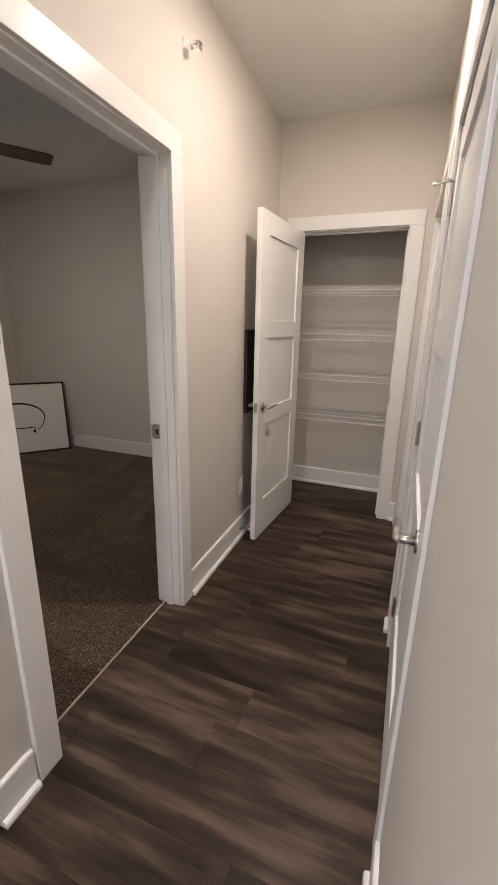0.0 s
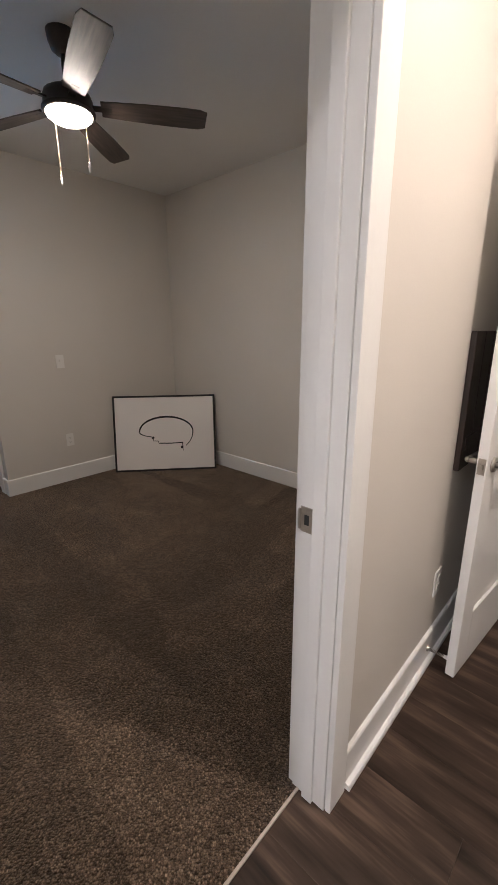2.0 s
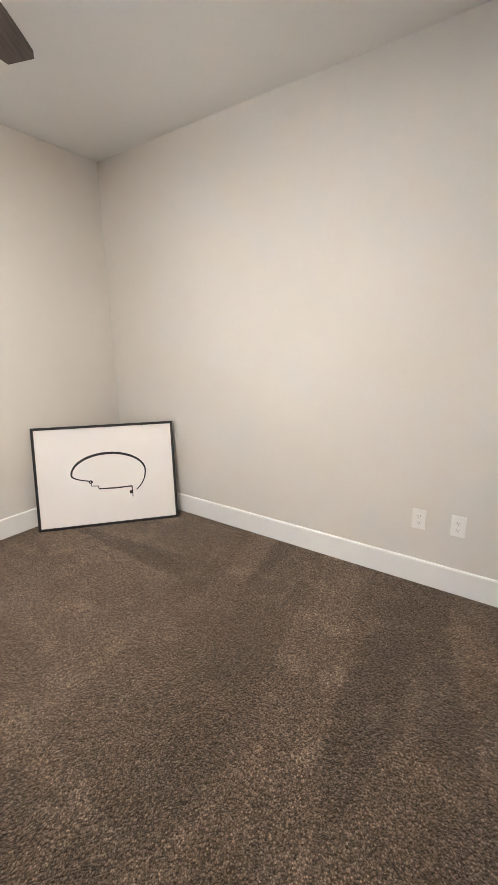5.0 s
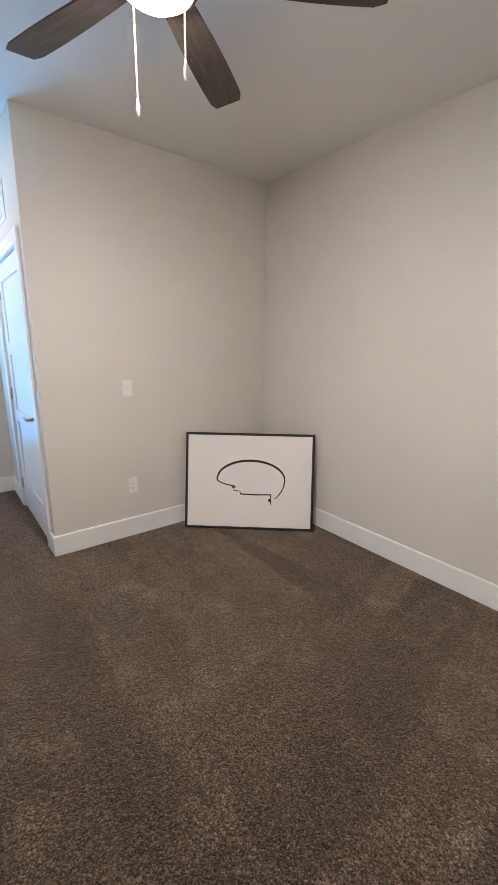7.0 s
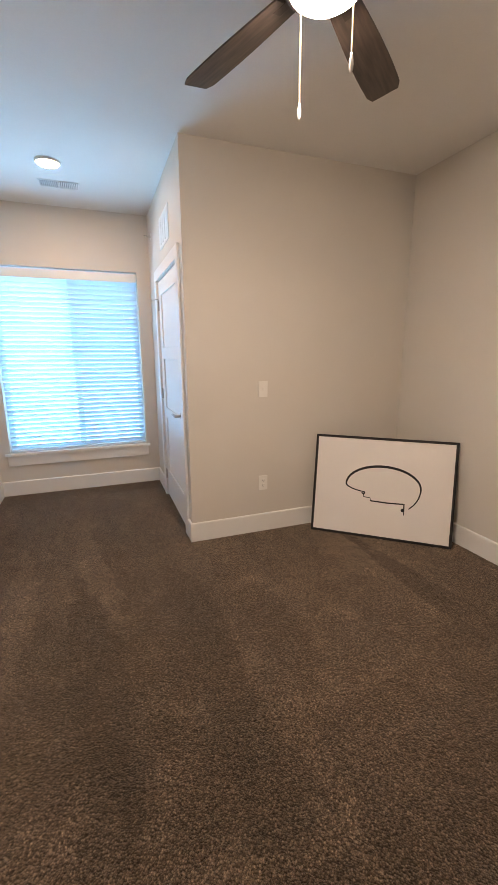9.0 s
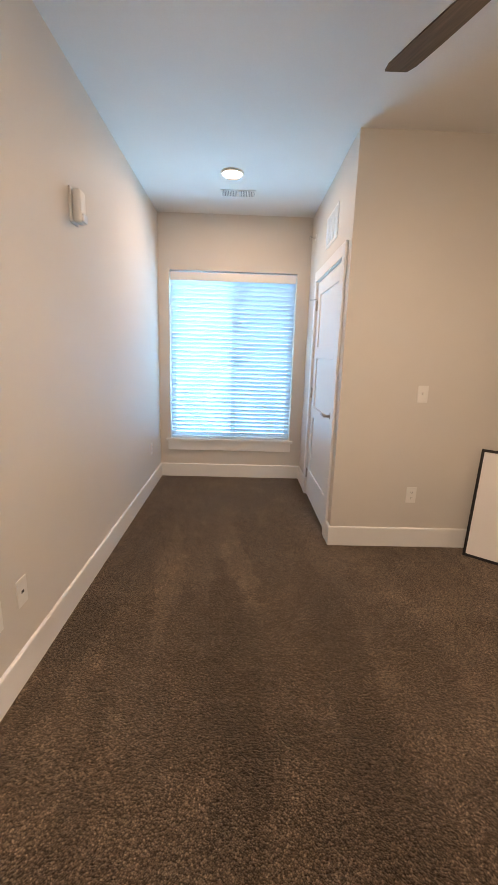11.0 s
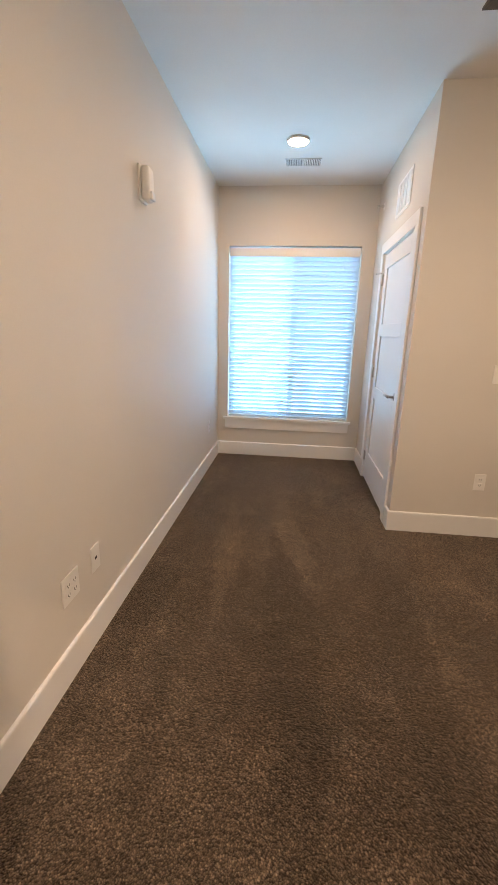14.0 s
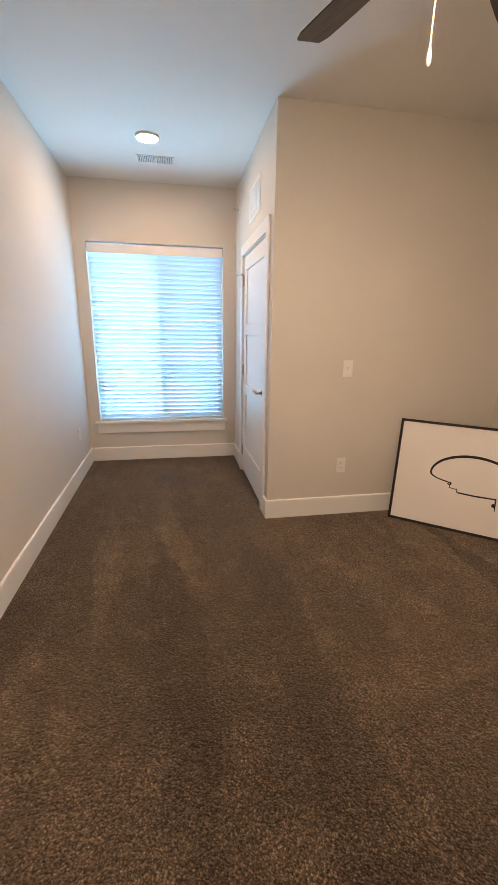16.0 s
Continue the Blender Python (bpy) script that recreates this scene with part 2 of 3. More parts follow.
def finish(name, bm, mat, bevel=0.0, smooth=False, parent=None, segments=2):
    bmesh.ops.recalc_face_normals(bm, faces=bm.faces[:])
    if bevel:
        bmesh.ops.bevel(bm, geom=bm.edges[:], offset=bevel, segments=segments, affect="EDGES", profile=0.6)
    me = bpy.data.meshes.new(name)
    bm.to_mesh(me)
    bm.free()
    me.materials.append(mat)
    if smooth:
        for p in me.polygons:
            p.use_smooth = True
    ob = new(name, me)
    if parent:
        ob.parent = parent
    return ob


def add_box(bm, x0, y0, z0, x1, y1, z1, turn=None):
    m = Matrix.LocRotScale(((x0 + x1) / 2, (y0 + y1) / 2, (z0 + z1) / 2), None, (abs(x1 - x0), abs(y1 - y0), abs(z1 - z0)))
    return bmesh.ops.create_cube(bm, size=1, matrix=(turn @ m) if turn else m)["verts"]


def add_tube(bm, start, end, radius, radius_end=None, sides=12):
    a, b = Vector(start), Vector(end)
    q = (b - a).to_track_quat("Z", "Y").to_matrix().to_4x4()
    bmesh.ops.create_cone(bm, cap_ends=True, segments=sides, radius1=radius, radius2=radius if radius_end is None else radius_end,
                          depth=(b - a).length, matrix=Matrix.Translation((a + b) / 2) @ q)


def add_ball(bm, center, radius, stretch=(1, 1, 1), sides=12):
    bmesh.ops.create_uvsphere(bm, u_segments=sides, v_segments=max(6, sides // 2), radius=radius, matrix=Matrix.LocRotScale(center, None, stretch))


def add_turned(bm, profile, sides=32):
    """Turns a profile of (radius, height) about the z axis."""
    rings = [[bm.verts.new((r * math.cos(2 * math.pi * k / sides), r * math.sin(2 * math.pi * k / sides), z)) for k in range(sides)] for r, z in profile]
    for lower, upper in zip(rings, rings[1:]):
        for k in range(sides):
            bm.faces.new((lower[k], lower[(k + 1) % sides], upper[(k + 1) % sides], upper[k]))
    bm.faces.new(rings[0][::-1])
    bm.faces.new(rings[-1])


def boxes(name, items, mat, bevel=0.0, parent=None):
    bm = bmesh.new()
    for it in items:
        add_box(bm, *it)
    return finish(name, bm, mat, bevel, parent=parent)


def structure(ob, label, category):
    return tagged(ob, label, category, kind="structure")


def thing(name, m, label, category, group=""):
    ob = new(name)
    ob.empty_display_size = 0.1
    ob.matrix_world = m
    return tagged(ob, label, category, group)


# ---- large structure ----
LOW = -0.03
WALL_LABEL = "warm off-white painted plaster wall"


def carpet():
    """The carpet's top as a fine sheet of uneven loops, some 8 mm apart."""
    rng = np.random.default_rng(5)
    step = 0.0075
    verts, faces, base = [], [], 0
    for x0, y0, x1, y1 in ((XW, YS, -0.078, YN), (XWIN, YS, XW, YB + 0.1)):
        nx, ny = int((x1 - x0) / step), int((y1 - y0) / step)
        gx, gy = np.meshgrid(np.linspace(x0, x1, nx + 1), np.linspace(y0, y1, ny + 1), indexing="ij")
        rough = rng.random(gx.shape)
        rows = 0.5 * (rough + np.roll(rough, 1, 1)) if x0 == XW else rough
        z = -0.0055 + 0.0065 * (0.65 * rows + 0.35 * rng.random(gx.shape))
        jitter = (rng.random((2,) + gx.shape) - 0.5) * step * 0.5
        inside = np.ones(gx.shape)
        inside[0, :] = inside[-1, :] = 0
        inside[:, 0] = inside[:, -1] = 0
        verts.append(np.stack([gx + jitter[0] * inside, gy + jitter[1] * inside, z], -1).reshape(-1, 3))
        i, j = np.meshgrid(np.arange(nx), np.arange(ny), indexing="ij")
        a = (i * (ny + 1) + j).ravel() + base
        faces.append(np.stack([a, a + ny + 1, a + ny + 2, a + 1], -1))
        base += (nx + 1) * (ny + 1)
    verts, faces = np.concatenate(verts), np.concatenate(faces)
    me = bpy.data.meshes.new("floor")
    me.vertices.add(len(verts))
    me.vertices.foreach_set("co", verts.ravel())
    me.loops.add(faces.size)
    me.loops.foreach_set("vertex_index", faces.ravel().astype(np.int32))
    me.polygons.add(len(faces))
    me.polygons.foreach_set("loop_start", (np.arange(len(faces)) * 4).astype(np.int32))
    me.polygons.foreach_set("use_smooth", np.ones(len(faces), dtype=bool))
    me.update(calc_edges=True)
    me.materials.append(CARPET)
    return new("floor", me)


structure(carpet(), "dark brown loop-pile carpet with vacuum marks", "carpet")
structure(boxes("subfloor", [(XWIN - 0.1, YS - 0.1, -0.15, -0.078, YN + 0.1, -0.008)], JOINT), "plain subfloor below the carpet", "floor")
structure(boxes("ceiling", [(XWIN - 0.16, -2.7, H, 1.3, YN + 0.2, H + 0.15)], CEIL), "smooth off-white painted ceiling", "ceiling")
structure(boxes("wall_bedroom_east", [
    (XB, DOOR_W + 0.02, LOW, HX, YN + 0.12, H), (XB, -0.02, DOOR_H + 0.02, HX, DOOR_W + 0.02, H), (XB, -0.225, LOW, HX, -0.02, H)], PAINT),
    "warm off-white painted wall with a doorway", "wall")
bm = bmesh.new()
add_box(bm, -0.60, 0, LOW, 0, 0.10, H, Matrix.Translation((HX, -0.225, 0)) @ Matrix.Rotation(radians(45), 4, "Z"))
structure(finish("wall_angled", bm, PAINT), "warm off-white wall turning off at an angle", "wall")
structure(boxes("wall_bedroom_south", [(XWIN, YS - 0.115, LOW, -0.30, YS, H)], PAINT), WALL_LABEL, "wall")
structure(boxes("wall_bedroom_north", [(XW - 0.12, YN, LOW, XB, YN + 0.12, H)], PAINT), WALL_LABEL, "wall")
structure(boxes("wall_bedroom_west", [(XW - 0.12, YB + 0.12, LOW, XW, YN, H)], PAINT), WALL_LABEL, "wall")
structure(boxes("wall_alcove_north", [(XWIN, YB, LOW, CX0 - 0.02, YB + 0.12, H), (CX1 + 0.02, YB, LOW, XW, YB + 0.12, H),
    (CX0 - 0.02, YB, 2.06, CX1 + 0.02, YB + 0.12, H), (XWIN, YB + 0.3, LOW, XW - 0.12, YB + 0.4, H)], PAINT), "warm off-white wall round a closet door", "wall")
structure(boxes("wall_window", [(XWIN - 0.16, YS - 0.115, LOW, XWIN, YB + 0.4, WZ0), (XWIN - 0.16, YS - 0.115, WZ1, XWIN, YB + 0.4, H),
    (XWIN - 0.16, YS - 0.115, WZ0, XWIN, WY0, WZ1), (XWIN - 0.16, WY1, WZ0, XWIN, YB + 0.4, WZ1)], PAINT), "warm off-white wall round a large window", "wall")
structure(boxes("wall_hall_end", [(HX, YP, LOW, PX0 - 0.02, YP + 0.115, H), (PX1 + 0.02, YP, LOW, XE, YP + 0.115, H),
    (PX0 - 0.02, YP, DOOR_H + 0.02, PX1 + 0.02, YP + 0.115, H)], PAINT), "warm off-white wall round a pantry opening", "wall")
structure(boxes("wall_hall_east", [(XE, EY1 + 0.02, LOW, XE + 0.12, FY0 - 0.02, H), (XE, FY1 + 0.02, LOW, XE + 0.12, PBACK + 0.1, H), (XE, FY0 - 0.02, DOOR_H + 0.02, XE + 0.12, FY1 + 0.02, H), (XE, -2.7, LOW, XE + 0.12, EY0 - 0.02, H),
    (XE, EY0 - 0.02, DOOR_H + 0.02, XE + 0.12, EY1 + 0.02, H)], PAINT), "warm off-white wall with two closed doors", "wall")
structure(boxes("wall_pantry", [(0, PBACK, LOW, XE, PBACK + 0.1, H)], PAINT), WALL_LABEL, "wall")
# two unseen walls, added to shut daylight out of the hall's south end
structure(boxes("wall_hall_south", [(-1.2, -2.7, LOW, XE, -2.6, H)], PAINT), WALL_LABEL, "wall")
structure(boxes("wall_hall_west", [(-1.3, -2.6, LOW, -1.2, YS - 0.115, H)], PAINT), WALL_LABEL, "wall")


# baseboards: a flat board with an eased top edge; in the hall a rounded shoe moulding at its foot
def base_run(name, start, end, shoe=False, height=BB):
    a, b = Vector((*start, 0)), Vector((*end, 0))
    along = (b - a).normalized()
    out = Vector((along.y, -along.x, 0))
    profile = [(0, 0), (0.014, 0), (0.014, height - 0.008), (0.011, height - 0.002), (0.006, height), (0, height)]
    if shoe:
        profile[1:2] = [(0.030, 0), (0.030, 0.010), (0.027, 0.018), (0.021, 0.022), (0.014, 0.024)]
    bm = bmesh.new()
    rings = [[bm.verts.new(p + out * d + Vector((0, 0, z))) for d, z in profile] for p in (a, b)]
    n = len(profile)
    for k in range(n):
        bm.faces.new((rings[0][k], rings[0][(k + 1) % n], rings[1][(k + 1) % n], rings[1][k]))
    bm.faces.new(rings[0][::-1])
    bm.faces.new(rings[1])
    return structure(finish(name, bm, WHITE), "white painted wooden baseboard", "baseboard")


CW = 0.092  # casing width
for name, start, end, shoe in (
        ("baseboard_north", (XW, YN), (XB, YN), False), ("baseboard_west", (XW, YB - 0.014), (XW, YN - 0.014), False),
        ("baseboard_south", (-0.30, YS), (XWIN, YS), False), ("baseboard_window", (XWIN, YS + 0.014), (XWIN, YB - 0.014), False),
        ("baseboard_alcove_a", (XWIN, YB), (CX0 - CW, YB), False), ("baseboard_alcove_b", (CX1 + CW, YB), (XW, YB), False),
        ("baseboard_bedroom_east", (XB, YN - 0.014), (XB, DOOR_W + CW), False), ("baseboard_hall_west", (HX, DOOR_W + CW + 0.008), (HX, YP), True),
        ("baseboard_hall_corner", (HX, -0.225), (HX, -CW - 0.008), True), ("baseboard_angled", (HX - 0.41, -0.635), (HX, -0.225), True),
        ("baseboard_hall_end", (PX1 + CW, YP), (XE - 0.03, YP), True), ("baseboard_hall_east", (XE, FY0 - CW - 0.002), (XE, EY1 + CW + 0.002), True), ("baseboard_hall_east_end", (XE, YP), (XE, FY1 + CW + 0.002), True),
        ("baseboard_hall_east_south", (XE, EY0 - CW), (XE, -2.6), True), ("baseboard_pantry", (0, PBACK), (XE, PBACK), True)):
    base_run(name, start, end, shoe)


# ---- doors ----
def door_frame(name, m, width, height, depth, label, far_casing=True, stop_at=0.045, thick=0.018):
    """A lined opening: local x across the opening from 0 to width, y = 0 the near wall face, y = depth the far one."""
    f = structure(new(name), label, "door frame")
    f.matrix_world = m
    boxes("jamb", [(-0.018, 0.001, 0, 0, depth - 0.001, height), (width, 0.001, 0, width + 0.018, depth - 0.001, height),
                   (-0.018, 0.001, height, width + 0.018, depth - 0.001, height + 0.018)], WHITE, 0.0012, f)
    boxes("door_stop", [(0, stop_at, 0, 0.011, stop_at + 0.035, height), (width - 0.011, stop_at, 0, width, stop_at + 0.035, height),
                        (0.011, stop_at, height - 0.011, width - 0.011, stop_at + 0.035, height)], WHITE, 0.002, f)
    for y0, y1 in ((-thick, 0.0),) + (((depth, depth + 0.018),) if far_casing else ()):
        for x0, x1, z0, z1 in ((-CW, -0.005, 0, height + 0.005), (width + 0.005, width + CW, 0, height + 0.005), (-CW, width + CW, height + 0.0055, height + CW)):
            boxes("casing", [(x0, y0, z0, x1, y1, z1)], WHITE, 0.0025, f)
    return f


def lever(parent, x, z, y_face, out, toward):
    """A lever handle on the face y = y_face, standing out along out (+1 or -1), its lever pointing along toward in x."""
    bm = bmesh.new()
    add_tube(bm, (x, y_face, z), (x, y_face + out * 0.009, z), 0.029, 0.027, 24)
    add_tube(bm, (x, y_face + out * 0.009, z), (x, y_face + out * 0.050, z), 0.0115, 0.0105, 16)
    add_ball(bm, (x, y_face + out * 0.050, z), 0.0125, sides=14)
    add_tube(bm, (x, y_face + out * 0.050, z), (x + toward * 0.100, y_face + out * 0.054, z), 0.0105, 0.009, 14)
    add_ball(bm, (x + toward * 0.100, y_face + out * 0.054, z), 0.0092, sides=12)
    return tagged(finish("handle", bm, NICKEL, smooth=True, parent=parent), "brushed nickel lever handle")


def panel_door(name, m, width, height, label, hinge_face, pin=False, group=""):
    """Three-panel door: hinge side at x = 0, thickness from y = 0 to 0.035; hinge_face -1 or +1 is the side of the knuckles."""
    d = thing(name, m, label, "door", group)
    t, s = 0.035, 0.115
    rails = ((0.012, 0.272), (0.80, 0.90), (1.345, 1.445), (height - 0.118, height))
    bm = bmesh.new()
    add_box(bm, 0, 0, 0.012, s, t, height)
    add_box(bm, width - s, 0, 0.012, width, t, height)
    for z0, z1 in rails:
        add_box(bm, s, 0, z0, width - s, t, z1)
    finish("stiles_and_rails", bm, WHITE, 0.0022, parent=d)
    for (_, z0), (z1, _) in zip(rails, rails[1:]):
        bm = bmesh.new()
        add_box(bm, s - 0.003, 0.011, z0 - 0.003, width - s + 0.003, t - 0.011, z1 + 0.003)
        finish("panel", bm, WHITE, 0.001, parent=d)
    knuckle = -0.006 if hinge_face < 0 else t + 0.006
    for z in (0.22, 1.02, height - 0.20):
        bm = bmesh.new()
        add_tube(bm, (-0.003, knuckle, z - 0.045), (-0.003, knuckle, z + 0.045), 0.007, sides=12)
        add_tube(bm, (-0.003, knuckle, z + 0.045), (-0.003, knuckle, z + 0.052), 0.0055, 0.003, 10)
        face = 0.0 if hinge_face < 0 else t
        add_box(bm, 0.0, face - 0.0015, z - 0.044, 0.020, face + 0.0015, z + 0.044)
        add_box(bm, -0.024, face - 0.0015, z - 0.044, -0.005, face + 0.0015, z + 0.044)
        tagged(finish("hinge", bm, NICKEL, parent=d), "brushed nickel hinge")
    if pin:
        z = height - 0.145
        bm = bmesh.new()
        add_tube(bm, (-0.003, knuckle, z), (-0.012, knuckle + hinge_face * 0.052, z - 0.004), 0.0028, sides=8)
        add_tube(bm, (-0.003, knuckle, z), (0.030, knuckle + hinge_face * 0.030, z), 0.0028, sides=8)
        add_tube(bm, (-0.012, knuckle + hinge_face * 0.052, z - 0.004), (-0.014, knuckle + hinge_face * 0.058, z - 0.004), 0.006, sides=10)
        tagged(finish("hinge_pin_stop", bm, NICKEL, parent=d), "nickel hinge-pin door stop")
    lever(d, width - 0.062, 0.925, 0.0, -1, -1)
    lever(d, width - 0.062, 0.925, t, 1, -1)
    bm = bmesh.new()
    add_box(bm, width - 0.001, 0.005, 0.895, width + 0.0015, t - 0.005, 0.955)
    add_box(bm, width, 0.012, 0.916, width + 0.009, t - 0.012, 0.934)
    tagged(finish("latch", bm, NICKEL, 0.0006, parent=d), "brushed nickel latch plate")
    return d


def strike_plate(name, parent, x, y, z, facing):
    bm = bmesh.new()
    add_box(bm, x, y - 0.019, z - 0.035, x + facing * 0.0025, y + 0.019, z + 0.035)
    add_box(bm, x, y + 0.017, z - 0.028, x + facing * 0.0075, y + 0.024, z + 0.028)
    ob = tagged(finish(name, bm, NICKEL, 0.001, parent=parent), "brushed nickel strike plate")
    boxes("strike_hole", [(x + facing * 0.0026, y - 0.007, z - 0.014, x + facing * 0.0031, y + 0.007, z + 0.014)], DARK, parent=parent)
    return ob


# bedroom doorway: local x runs north along the wall, y into the bedroom
bed_frame = door_frame("door_frame_bedroom", pose(HX, 0, 0, 0, 0, 90), DOOR_W, DOOR_H, HX - XB, "white painted door frame with flat casing", stop_at=0.040)
strike_plate("strike_plate", bed_frame, DOOR_W - 0.0005, 0.096, 0.930, -1)
panel_door("bedroom_door", pose(XB - 0.006, 0.0, 0, 0, 0, 180 + 7) @ pose(0, 0.004, 0), 0.80, 2.035, "white three-panel door standing wide open", -1)
# pantry doorway: local x runs east, y into the pantry
pantry_frame = door_frame("door_frame_pantry", pose(PX0, YP, 0), PX1 - PX0, DOOR_H, 0.115, "white painted door frame round the pantry", False)
strike_plate("strike_plate", pantry_frame, PX1 - PX0 - 0.0005, 0.022, 0.930, -1)
panel_door("pantry_door", pose(PX0 + 0.001, YP - 0.008, 0, 0, 0, -95.3), 0.712, 2.035, "white three-panel pantry door standing open", -1)
# east door: local x runs north to south, y into the wall
east_frame = door_frame("door_frame_east", pose(XE, EY1, 0, 0, 0, -90) @ pose(0, 0, 0), EY1 - EY0, DOOR_H, 0.12, "white painted door frame in the hall", False, thick=0.011)
panel_door("hall_door", pose(XE + 0.003, EY1 - 0.003, 0, 0, 0, -90.5), EY1 - EY0 - 0.006, 2.035, "white three-panel door, closed, with nickel lever", -1, True)
# second hall door, set at the far side of its frame
second_frame = door_frame("door_frame_east_end", pose(XE, FY1, 0, 0, 0, -90), FY1 - FY0, DOOR_H, 0.12, "white painted deep door frame in the hall", False, 0.040, 0.014)
panel_door("hall_door", pose(XE + 0.080, FY1 - 0.003, 0, 0, 0, -90), FY1 - FY0 - 0.006, 2.035, "white three-panel door, closed, deep in its frame", 1)
# closet door in the alcove: local x runs east, y north into the wall
closet_frame = door_frame("door_frame_closet", pose(CX0, YB, 0), CX1 - CX0, DOOR_H - 0.02, 0.12, "white painted closet door frame", False)
panel_door("closet_door", pose(CX0 + 0.003, YB + 0.003, 0), CX1 - CX0 - 0.006, 2.018, "white three-panel closet door, closed", -1, True)

# ---- window, blind, sill ----
win = structure(new("window"), "white vinyl slider window with two panes", "window")
win.matrix_world = pose(XWIN - 0.13, 0, 0)
MID = 0.256
boxes("frame", [(-0.03, WY0, WZ0, 0.03, WY0 + 0.05, WZ1), (-0.03, WY1 - 0.05, WZ0, 0.03, WY1, WZ1), (-0.03, WY0 + 0.05, WZ0, 0.03, WY1 - 0.05, WZ0 + 0.055),
                (-0.03, WY0 + 0.05, WZ1 - 0.05, 0.03, WY1 - 0.05, WZ1)], VINYL_FRAME, 0.002, win)
boxes("mullion", [(-0.029, MID - 0.028, WZ0 + 0.055, 0.029, MID + 0.028, WZ1 - 0.05)], VINYL_FRAME, 0.002, win)
for y0, y1 in ((WY0 + 0.05, MID - 0.028), (MID + 0.028, WY1 - 0.05)):
    pane = boxes("pane", [(-0.003, y0, WZ0 + 0.055, 0.003, y1, WZ1 - 0.05)], GLASS, parent=win)
    pane.visible_shadow = False

screen = boxes("insect_screen", [(-0.0265, MID + 0.028, WZ0 + 0.055, -0.0255, WY1 - 0.05, WZ1 - 0.05)], SCREEN, parent=win)
tagged(screen, "fine dark insect screen over one half")

sill = structure(boxes("window_sill", [(XWIN - 0.10, WY0 + 0.001, WZ0 - 0.02, XWIN, WY1 - 0.001, WZ0 + 0.002), (XWIN, WY0 - 0.045, WZ0 - 0.024, XWIN + 0.034, WY1 + 0.035, WZ0 + 0.002)], WHITE, 0.004),
                 "white painted window sill board", "window sill")
structure(boxes("sill_apron", [(XWIN, WY0 - 0.025, 0.306, XWIN + 0.016, WY1 + 0.015, WZ0 - 0.025)], WHITE, 0.002), "white painted apron board below the sill", "trim")


def venetian_blind():
    b = thing("window_blind", pose(XWIN - 0.045, (WY0 + WY1) / 2, WZ0), "white slatted blind, lowered and half closed, in the window", "blind")
    half, top = (WY1 - WY0) / 2 - 0.012, WZ1 - WZ0
    boxes("head_rail", [(-0.028, -half, top - 0.062, 0.028, half, top - 0.012)], SLAT, 0.002, b)
    boxes("valance", [(0.030, -half - 0.004, top - 0.098, 0.038, half + 0.004, top - 0.016)], WHITE, 0.002, b)
    boxes("bottom_rail", [(-0.024, -half, 0.008, 0.024, half, 0.026)], SLAT, 0.003, b)
    count = 37
    pitch = (top - 0.115) / count
    bm = bmesh.new()
    n = 4
    top_v, low_v = [], []
    for k in range(n + 1):
        u = -0.025 + 0.05 * k / n
        h = 0.0022 * (1 - (2 * k / n - 1) ** 2)
        for y, row_t, row_l in ((-half, top_v, low_v), (half, top_v, low_v)):
            row_t.append(bm.verts.new((u, y, h + 0.0014)))
            row_l.append(bm.verts.new((u, y, h - 0.0014)))
    for k in range(n):
        i = 2 * k
        bm.faces.new((top_v[i], top_v[i + 1], top_v[i + 3], top_v[i + 2]))
        bm.faces.new((low_v[i + 2], low_v[i + 3], low_v[i + 1], low_v[i]))
        bm.faces.new((top_v[i], top_v[i + 2], low_v[i + 2], low_v[i]))
        bm.faces.new((top_v[i + 3], top_v[i + 1], low_v[i + 1], low_v[i + 3]))
    bm.faces.new((top_v[1], top_v[0], low_v[0], low_v[1]))
    bm.faces.new((top_v[-2], top_v[-1], low_v[-1], low_v[-2]))
    slat = finish("slat", bm, SLAT, parent=b)
    rng = random.Random(4)
    for k in range(count):
        ob = slat if k == 0 else new("slat", slat.data)
        ob.parent = b
        ob.matrix_basis = pose(0, 0, 0.052 + pitch * k, rng.uniform(-0.08, 0.08), -50 + rng.uniform(-1.0, 1.0), 0)
    for y in (-half + 0.14, 0.0, half - 0.14):
        bm = bmesh.new()
        for x in (-0.020, 0.020):
            add_tube(bm, (x, y, 0.02), (x, y, top - 0.06), 0.0009, sides=6)
        finish("ladder_cord", bm, SLAT, parent=b)
    return b


venetian_blind()

# ---- outside ----
structure(boxes("ground", [(-400, -400, -0.75, XWIN - 0.4, 400, -0.55)], LAWN), "green lawn outside the window", "lawn")


